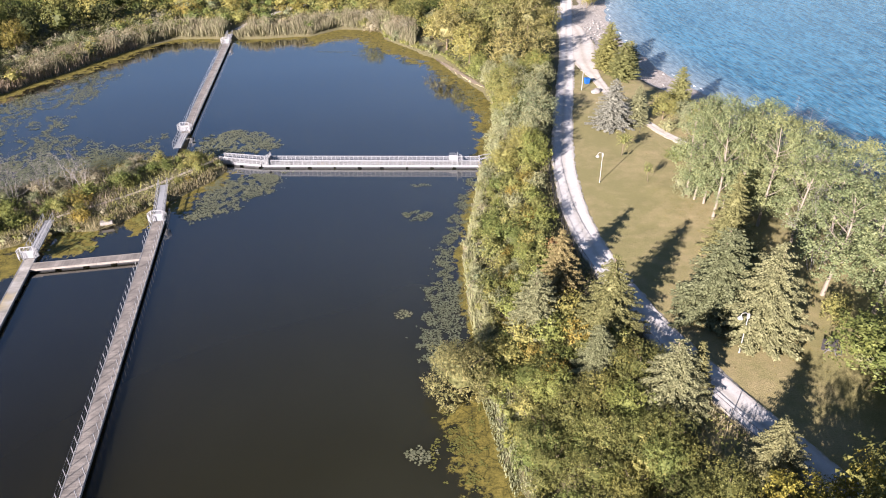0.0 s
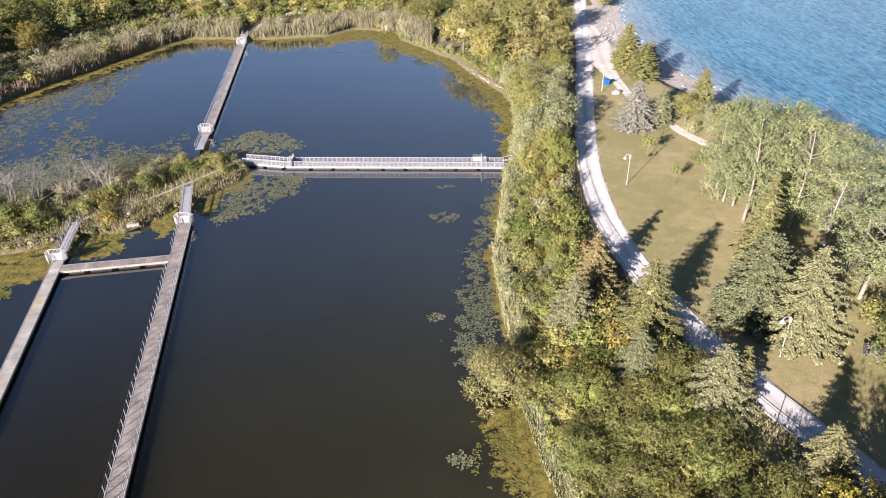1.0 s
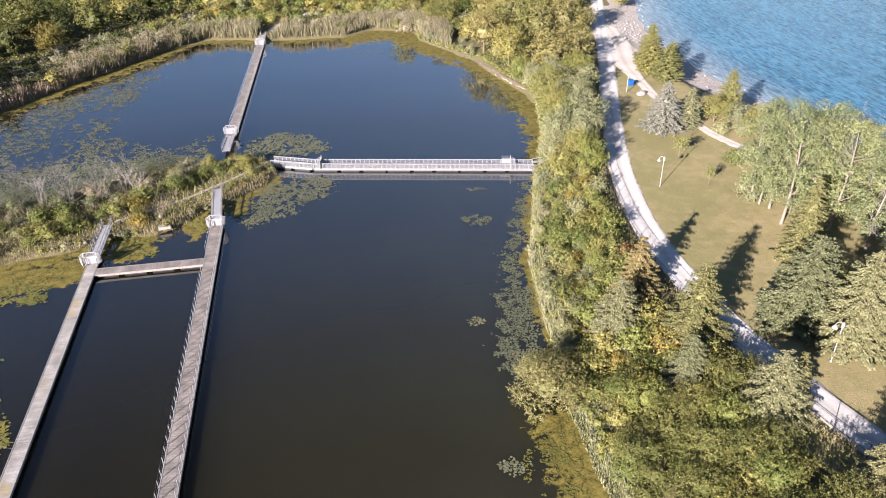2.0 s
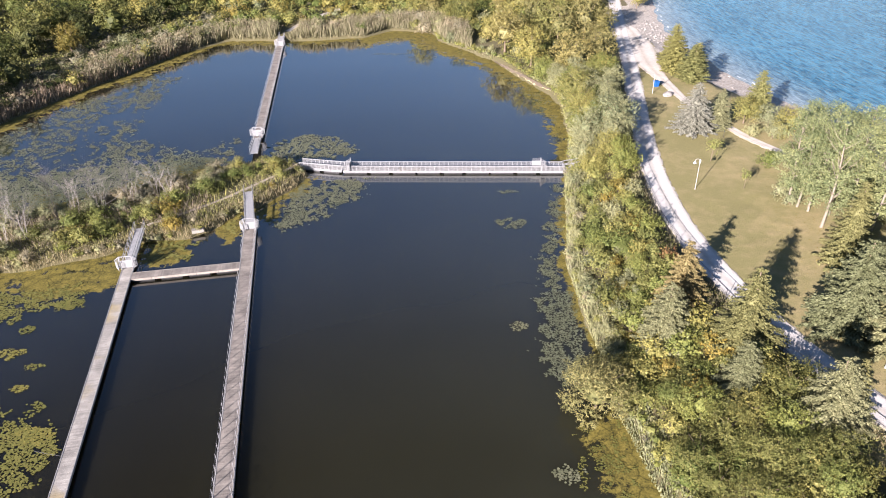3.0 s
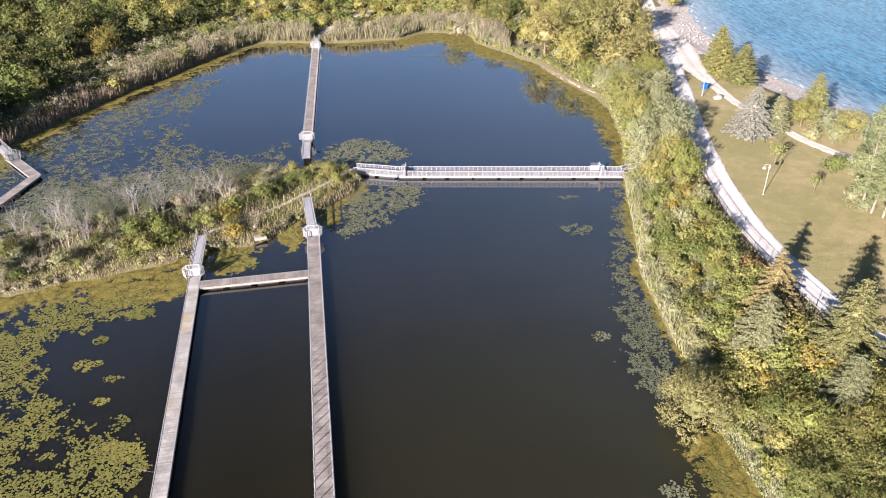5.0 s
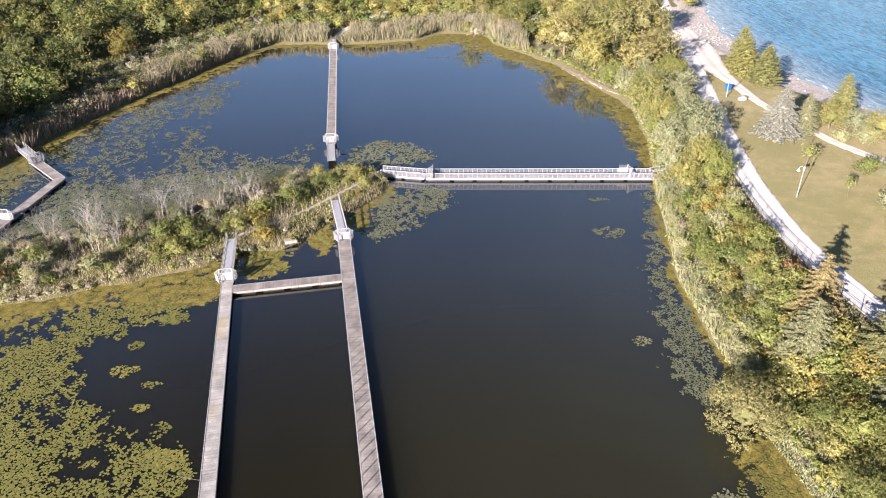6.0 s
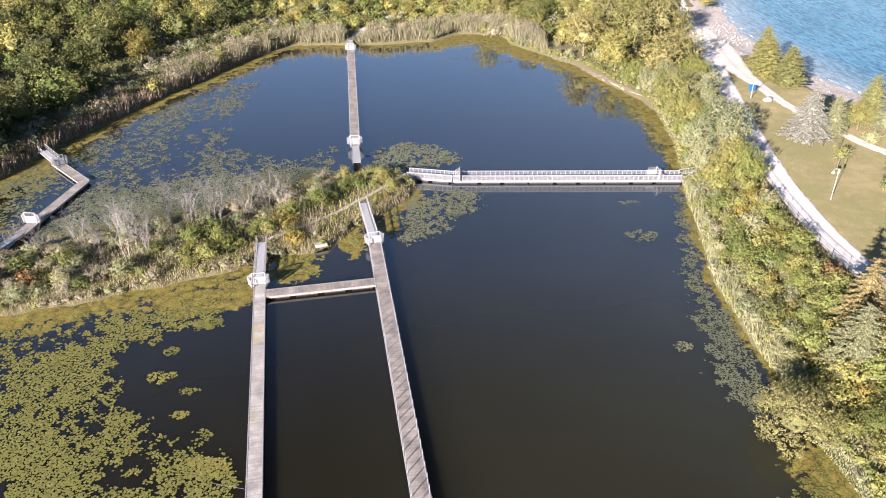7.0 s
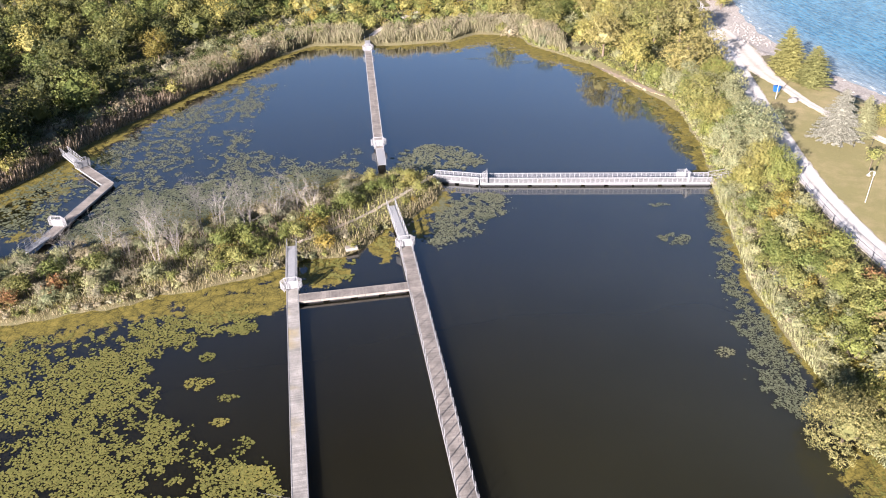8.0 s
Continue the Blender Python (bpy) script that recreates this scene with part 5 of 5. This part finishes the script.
for cx, cy, rx, ry, n in [(-4.4, 85.3, 2.0, 1.6, 230), (-5.2, 62.9, 1.1, 0.9, 70), (-4.2, 94.5, 1.5, 0.6, 60), (-2.6, 43.0, 1.5, 1.1, 110), (-57.0, 58.6, 1.5, 1.1, 120), (-53.7, 56.6, 1.1, 0.6, 45), (-53.6, 53.5, 0.9, 0.6, 55), (-50.7, 50.9, 1.0, 1.1, 70), (-49.1, 47.2, 1.9, 1.3, 220), (-59.9, 64.3, 0.8, 0.9, 45), (-57.4, 62.6, 0.8, 0.8, 45), (-55.0, 67.4, 1.6, 1.3, 200), (-28.5, 91.5, 1.2, 1.0, 60), (-18, 161, 4, 1.2, 90), (-26, 164, 4, 1.0, 70)]:
    pads([(cx + rx * math.cos(a) * (1 + 0.2 * math.sin(3 * a)), cy + ry * math.sin(a)) for a in np.linspace(0, 6.0, 12)], int(2.2 * n), 0.115, LEAF["pad_grey" if cx > -40 else "pad"], int(200 + cx), 0.5, -0.28, "small floating patch of lily pads", 0.3)


# ---- docks ----
def along(a, b, z):
    """A pose at a whose x runs to b, and the length."""
    dx, dy = b[0] - a[0], b[1] - a[1]
    return pose(a[0], a[1], z, 0, 0, math.degrees(math.atan2(dy, dx))), math.hypot(dx, dy)


POST = Build().box(pose(0, 0, 0.46), 0.085, 0.032, 1.16, 0.008).mesh("post", GALV)
DECK_Z = 0.52


def dock(a, b, width, mat, posts="", skip=(), label="", edge=BEAM, spacing=1.23, lift=0.0, skirt=0.24):
    m, length = along(a, b, DECK_Z + lift)
    top = thing("floating_dock", m, label, "dock")
    deck, r = Build(), np.random.RandomState(int(length))
    step = 0.146
    for i in range(int(length / step)):
        deck.box(pose(step * (i + 0.5), r.uniform(-0.012, 0.012), -0.02 + r.uniform(-0.004, 0.004)), step - 0.010, width, 0.04)
    tagged(child("decking", deck.mesh("decking", mat), top), kind="stuff")
    bays = max(2, round(length / 2.45))
    beam = Build().box(pose(0, 0, 0.02 - skirt / 2), length / bays - 0.045, 0.10, skirt, 0.015).mesh("side_beam", edge)
    for s in (-1, 1):
        for i in range(bays):
            child("side_beam", beam, top, "pale side beam").matrix_local = pose(length * (i + 0.5) / bays, s * (width / 2 + 0.055), 0)
    me = box_mesh("float", 2.4, width - 0.15, 0.42, FLOAT)
    n = int(length / 3.0)
    for i in range(n):
        child("float", me, top, "black float").matrix_local = pose((i + 0.5) * length / n, 0, -0.36)
    for s in (-1, 1):
        if ("l" if s > 0 else "r") not in posts:
            continue
        y = s * (width / 2 + 0.02)
        runs, here = [], []
        for i in range(int(length / spacing) + 1):
            x = 0.15 + i * spacing
            if any(lo < x < hi for lo, hi, side in skip if side == s):
                runs.append(here)
                here = []
                continue
            here.append(x)
            child("post", POST, top).matrix_local = pose(x, y, 0, r.uniform(-1.5, 1.5), r.uniform(-1.5, 1.5), 0)
        for run in runs + [here]:
            if len(run) > 1:
                w = Build()
                for h in (0.55, 1.03):
                    w.tube([(x, y, h - 0.012 * (i % 2)) for i, x in enumerate(run)], 0.006, 4)
                child("wire", w.mesh("wire", WIRE), top, "thin steel guard wires")
    return top


def gate(x, y, turn, z=DECK_Z, group="dock gates", ajar=False):
    """A gate across a walkway, x along the walk: frame, half-panelled leaf and barred screens that reach out over the water."""
    g = thing("dock_gate", pose(x, y, z, 0, 0, turn), "white metal security gate with barred side screens", "gate", group)
    f = Build()
    for s in (-1, 1):
        f.box(pose(0, s * 0.72, 0.78), 0.09, 0.09, 1.76, 0.01)
    f.box(pose(0, 0, 1.62), 0.08, 1.52, 0.08, 0.01)
    child("frame", f.mesh("frame", WHITE), g)
    leaf = child("door", Build().box(pose(0, 0, 0.58), 0.03, 1.3, 1.0).mesh("door", WHITE), g, "white half-panelled gate leaf")
    if ajar:
        leaf.matrix_local = pose(0.66, -0.72, 0, 0, 0, 90)
    bars = Build()
    for i in range(9):
        bars.box(pose(0, -0.6 + 0.15 * i, 1.3), 0.022, 0.022, 0.5)
    child("barred_infill", bars.mesh("barred_infill", WHITE), leaf)
    child("handle", Build().tube([(-0.05, 0.5, 0.85), (-0.05, 0.5, 1.05)], 0.02, 5).mesh("handle", DARK), leaf, "dark handle")
    for s in (-1, 1):
        wing = Build().tube([(0, s * 0.76, 0.1), (0, s * 1.22, 0.25), (0, s * 1.22, 1.25), (0, s * 0.76, 1.58)], 0.03, 5)
        wing.tube([(0, s * 1.22, 1.22), (-0.7, s * 0.80, 1.0), (-0.7, s * 0.80, 0.1)], 0.026, 5)
        wing.tube([(0, s * 1.22, 0.3), (-0.7, s * 0.80, 0.2)], 0.026, 5)
        screen = child("side_screen", wing.mesh("side_screen", WHITE), g, "white barred side screen")
        bars = Build()
        for i in range(4):
            w = (i + 0.5) / 4
            bars.box(pose(0, s * (0.76 + 0.46 * w), 0.86 - 0.1 * w), 0.03, 0.05, 1.3 - 0.28 * w)
        for i in range(5):
            w = (i + 0.5) / 5
            bars.box(pose(-0.7 * w, s * (1.22 - 0.42 * w), 0.68), 0.03, 0.045, 0.92)
        child("barred_infill", bars.mesh("barred_infill", WHITE), screen)
    return g


def gangway(a, b, za, zb, width=1.08, label="pale aluminium gangway with white handrails"):
    """A sloping footbridge from a dock to the bank."""
    dx, dy = b[0] - a[0], b[1] - a[1]
    run = math.hypot(dx, dy)
    slope = math.degrees(math.atan2(zb - za, run))
    length = math.hypot(run, zb - za)
    g = thing("gangway", pose(a[0], a[1], za, 0, 0, math.degrees(math.atan2(dy, dx))) @ pose(0, 0, 0, 0, -slope, 0), label, "gangway", "gangways")
    tread = Build()
    for i in range(int(length / 0.15)):
        tread.box(pose(0.15 * (i + 0.5), 0, 0), 0.135, width, 0.035)
    tagged(child("tread_decking", tread.mesh("tread_decking", ALUMINIUM), g), kind="stuff")
    for s in (-1, 1):
        y = s * (width / 2 + 0.04)
        child("stringer", Build().box(pose(length / 2, y, -0.05), length, 0.06, 0.2, 0.01).mesh("stringer", WHITE), g)
        rail = Build()
        rail.tube([(0, y, 1.05), (length, y, 1.05)], 0.036, 6).tube([(0, y, 0.55), (length, y, 0.55)], 0.028, 5)
        n = max(2, int(length / 1.1))
        for i in range(n):
            rail.tube([(length * i / n, y, 0.05), (length * (i + 1) / n, y, 1.03)], 0.018, 4)
        child("handrail", rail.mesh("handrail", WHITE), g)
        me = Build().tube([(0, 0, 0), (0, 0, 1.05)], 0.026, 6).mesh("post", WHITE)
        for i in range(n + 1):
            child("post", me, g).matrix_local = pose(length * i / n, y, 0)
    return g


dock((-38.56, 84.0), (-27.2, 24.0), 1.42, BOARD, "lr", [(8.6, 11.4, -1)], "floating dock of weathered boards with rail posts")
dock((-51.0, 74.7), (-39.95, 24.0), 1.16, BOARD_PALE, "", (), "floating dock of pale weathered boards without rails")
dock((-49.93, 72.25), (-37.5, 74.55), 1.3, BOARD, "", (), "short floating cross dock of weathered boards", BOARD, skirt=0.28)
dock((-44.6, 114.3), (-52.3, 170.0), 1.42, BOARD, "lr", (), "floating dock of weathered boards with rail posts")
dock((-83.75, 101.95), (-91.2, 108.9), 1.4, BOARD, "", (), "short arm of an angled floating dock", lift=-0.012)
dock((-83.85, 102.3), (-85.45, 86.3), 1.4, BOARD, "", (), "long arm of an angled floating dock")
gate(-38.4, 83.2, 101); gate(-50.87, 74.0, 101); gate(-44.7, 114.8, -82); gate(-52.2, 169.6, 98); gate(-90.3, 108.05, 137); gate(-85.2, 89.2, -95)
gangway((-38.6, 84.1), (-41.0, 93.3), 0.56, 1.0); gangway((-51.03, 74.8), (-52.55, 83.0), 0.56, 0.95); gangway((-44.55, 114.0), (-43.4, 106.6), 0.56, 1.0)
gangway((-52.35, 170.4), (-53.2, 177.2), 0.56, 0.9); gangway((-91.1, 108.8), (-95.4, 112.9), 0.56, 0.9); gangway((-85.45, 86.4), (-85.9, 81.9), 0.56, 0.95)


def footbridge(a, b, n, rafts, name, label, category, width=1.5):
    """A walkway with close-set guard rails on both sides."""
    m, length = along(a, b, 0.40)
    g = thing(name, m, label, category)
    deck = Build()
    for i in range(int(length / 0.15)):
        deck.box(pose(0.15 * (i + 0.5), 0, -0.02), 0.138, width, 0.04)
    tagged(child("decking", deck.mesh("decking", BOARD_PALE), g), kind="stuff")
    for i in range(rafts):
        child("float", box_mesh("float", length / rafts - (0.9 if i % 3 == 1 else 0.3), width + 0.1, 0.4, FLOAT), g, "black float").matrix_local = pose((i + 0.5) * length / rafts, 0, -0.34)
    post = Build().box(pose(0, 0, 0.44), 0.07, 0.075, 1.0, 0.01).mesh("post", WHITE)
    panel = Build()
    wide = length / n - 0.10
    for k in range(8):
        panel.box(pose(-wide / 2 + wide * (k + 0.5) / 8, 0, 0), wide / 8 * 0.36, 0.02, 0.80)
    for h in (-0.385, 0.385):
        panel.box(pose(0, 0, h), wide, 0.026, 0.04)
    panel = panel.mesh("barred_panel", RAIL_GREY)
    for s in (-1, 1):
        y = s * (width / 2 + 0.05)
        child("side_beam", Build().box(pose(length / 2, y + s * 0.06, -0.07), length, 0.08, 0.16, 0.015).mesh("side_beam", RAIL_GREY), g, "grey side beam")
        for i in range(n + 1):
            child("post", post, g).matrix_local = pose(length * i / n, y, 0)
        r = Build()
        for h in (0.07, 0.92):
            r.box(pose(length / 2, y, h), length, 0.06, 0.05, 0.008)
        child("rail", r.mesh("rail", WHITE), g)
        for i in range(n):
            child("barred_panel", panel, g).matrix_local = pose(length * (i + 0.5) / n, y, 0.50)
    return g


footbridge((-28.6, 101.75), (4.5, 101.1), 48, 9, "floating_footbridge", "long floating walkway with pale close-railed sides", "footbridge")
footbridge((-35.3, 103.1), (-28.7, 101.77), 10, 2, "railed_gangway", "pale close-railed gangway from the island to the walkway", "gangway", 1.4)
gangway((4.5, 101.1), (7.4, 101.2), 0.42, 0.9, 1.3, "gangway from the bank to the floating walkway")
gate(-27.6, 101.73, 0, 0.42); gate(1.15, 101.16, 180, 0.42, ajar=True)


# ---- fence, lamps and small things ----
def fence(line, height_m, mat, label, name="chain_link_fence", gap=3.0, rails=(0.05, 0.75, 1.5), mesh=True):
    pts = smooth_line(line, gap)
    origin = Vector((pts[0][0], pts[0][1], 0))
    f = thing(name, Matrix.Translation(origin), label, "fence")
    foot = [Vector((x, y, height(x, y))) - origin for x, y in pts]
    me = Build().tube([(0, 0, -0.2), (0, 0, height_m + 0.05)], 0.035, 6).mesh("post", mat)
    for p in foot:
        child("post", me, f).matrix_local = Matrix.Translation(p)
    for p, q in zip(foot, foot[1:]):
        b = Build()
        for h in rails:
            b.tube([p + Vector((0, 0, h)), q + Vector((0, 0, h))], 0.022, 5)
        child("rail", b.mesh("rail", mat), f)
        if not mesh:
            continue
        w, n, d = Build(), 26, q - p
        t = 0.0025 * Vector((d.x, d.y, 0)).normalized()
        for i in range(-12, n):
            for flip in (0, 1):
                lo, hi = max(0.0, i / n), min(1.0, (i + 12) / n)
                za, zb = height_m * (lo * n - i) / 12, height_m * (hi * n - i) / 12
                if flip:
                    za, zb = height_m - za, height_m - zb
                a, c = p + d * lo + Vector((0, 0, za)), p + d * hi + Vector((0, 0, zb))
                w.add([a - t, a + t, c + t, c - t], [(0, 1, 2, 3)])
        tagged(child("wire_mesh", w.mesh("wire_mesh", mat), f), kind="stuff")
    return f


fence([(x - 2.3, y) for x, y in ROAD if 30 < y < 112], 1.5, DARK, "black chain-link fence along the lane")
fence([(24.2, 106.8), (26.6, 107.0), (29.5, 107.6), (32.0, 107.2)], 1.2, DARK, "low dark rail fence below the spruces", "rail_fence", rails=(1.1,), mesh=False)


def street_lamp(x, y, h=4.4):
    t = thing("street_lamp", pose(x, y, height(x, y), 0, 0, 0), "pale park lamp post with curved arm and bell shade", "lamp", "lamps on the lawn")
    child("pole", Build().tube([(0, 0, -0.2), (0, 0, 0.12), (0, 0, 0.13), (0, 0, h)], [0.09, 0.09, 0.05, 0.04], 10).mesh("pole", LAMP_PAINT), t)
    arc = [(-0.05 - 0.30 * (1 - math.cos(a)), 0, h - 0.30 + 0.32 * math.sin(a)) for a in np.linspace(0, math.pi, 9)]
    child("arm", Build().tube(arc, 0.03, 6).mesh("arm", LAMP_PAINT), t)
    e = arc[-1]
    child("shade", Build().tube([(e[0], 0, e[2] + 0.02), (e[0], 0, e[2] - 0.08), (e[0], 0, e[2] - 0.22), (e[0], 0, e[2] - 0.3)], [0.05, 0.12, 0.24, 0.26], 14).mesh("shade", LAMP_PAINT), t)
    child("bracket", Build().box(pose(0.0, 0, h - 0.35), 0.2, 0.16, 0.5, 0.02).mesh("bracket", LAMP_PAINT), t)
    return t


street_lamp(20.35, 89.2)
street_lamp(26.05, 51.4)
pole = thing("utility_post", pose(24.5, 130.4, height(24.5, 130.4)), "slim pale wooden post beside the lane", "post")
child("shaft", Build().tube([(0, 0, -0.2), (0, 0, 3.6)], [0.08, 0.06], 8).mesh("shaft", LAMP_PAINT), pole)
child("cap", Build().box(pose(0, 0, 3.62), 0.15, 0.15, 0.06, 0.02).mesh("cap", LAMP_PAINT), pole)


def bin_(x, y):
    t = thing("waste_bin", pose(x, y, height(x, y), 0, 0, 20) @ Matrix.Diagonal((0.8, 0.8, 0.85, 1)), "blue plastic waste bin on the grass", "bin")
    child("body", Build().add([(-0.45, -0.45, 0.05), (0.45, -0.45, 0.05), (0.45, 0.45, 0.05), (-0.45, 0.45, 0.05), (-0.55, -0.55, 1.15), (0.55, -0.55, 1.15), (0.55, 0.55, 1.15), (-0.55, 0.55, 1.15)], [(3, 2, 1, 0), (4, 5, 6, 7), (0, 1, 5, 4), (1, 2, 6, 5), (2, 3, 7, 6), (3, 0, 4, 7)]).mesh("body", BLUE), t)
    child("lid", Build().box(pose(0, 0, 1.22), 1.2, 1.2, 0.14, 0.05).mesh("lid", BLUE), t)


bin_(26.1, 134.4)


def boulder(x, y, sx, sy, sz, seed, label="large pale boulder on the grass"):
    bm = bmesh.new()
    bmesh.ops.create_icosphere(bm, subdivisions=3, radius=1)
    for v in bm.verts:
        v.co *= 1 + 0.22 * noise.noise(v.co * 1.6 + Vector((seed, 0, 0)))
        v.co = Vector((v.co.x * sx, v.co.y * sy, max(v.co.z, -0.4) * sz))
    me = bpy.data.meshes.new("boulder")
    bm.to_mesh(me)
    bm.free()
    me.materials.append(STONE)
    ob = new("boulder", me)
    ob.matrix_world = pose(x, y, height(x, y) + 0.25 * sz, 0, 0, seed * 40)
    return tagged(ob, label, "boulder", "boulders")


boulder(26.9, 128.8, 1.15, 0.7, 0.6, 1)
for i, (x, y) in enumerate(spots(70, 0.5, lambda x, y: (lay_of_land(x, y)[3] > 1.0) & (lay_of_land(x, y)[3] < 8.5) & (x > road_x(y) + 4), (30, 60, 168, 188))):
    s = rng.uniform(0.14, 0.34)
    boulder(x, y, s, s * rng.uniform(0.6, 1), s * 0.7, i % 9 + 2, "pale armour stone on the beach")
for i, (x, y) in enumerate(spots(24, 0.9, lambda x, y: (lay_of_land(x, y)[3] > 0.5) & (lay_of_land(x, y)[3] < 6), (34, 60, 118, 210))):
    s = rng.uniform(0.15, 0.34)
    boulder(x, y, s, s * rng.uniform(0.6, 1), s * 0.7, i % 9 + 2, "small pale stone on the beach")


def picnic_table(x, y, turn):
    t = thing("picnic_table", pose(x, y, height(x, y), 0, 0, turn), "dark wooden picnic table with attached benches", "table")
    plank = box_mesh("plank", 1.8, 0.14, 0.04, TABLE_WOOD)
    for i in range(5):
        child("plank", plank, t).matrix_local = pose(0, (i - 2) * 0.15, 0.74)
    for s in (-1, 1):
        for k in (0, 1):
            child("bench_plank", plank, t).matrix_local = pose(0, s * (0.62 + 0.15 * k), 0.44)
        b = Build().box(pose(s * 0.65, 0, 0.42), 0.08, 1.6, 0.08).box(pose(s * 0.65, 0.32, 0.36, 28), 0.07, 0.08, 0.86).box(pose(s * 0.65, -0.32, 0.36, -28), 0.07, 0.08, 0.86)
        child("trestle", b.mesh("trestle", TABLE_WOOD), t)


picnic_table(34.2, 51.3, 60)
rope = Build().tube([(-45.2, 44.6, 0.5), (-46.6, 45.1, 0.22), (-47.8, 45.5, 0.05), (-49.2, 46.0, -0.2)], 0.009, 5).mesh("mooring_rope", WIRE)
tagged(new("mooring_rope", rope), "pale mooring rope running from dock into water", "rope")
slab = Build().box(pose(0, 0, 0.2), 1.5, 0.85, 0.4, 0.05).mesh("outlet_slab", CONCRETE)
ob = new("outlet_slab", slab)
ob.matrix_world = pose(-45.2, 83.0, 0.35, 0, 0, 20)
tagged(ob, "pale concrete outlet slab at the island's edge", "slab")


def fallen_branch(x, y, turn, seed):
    ob = new("fallen_branch", twig_mesh("fallen_branch", seed, 2.0, 0.25, 2, GREY_TWIG, 0.028))
    ob.matrix_world = pose(x, y, 0.12, 80, 0, turn)
    tagged(ob, "bleached fallen branch lying in the shallows", "branch")


fallen_branch(3.2, 60.0, 60, 7)
fallen_branch(4.4, 47.5, 10, 8)
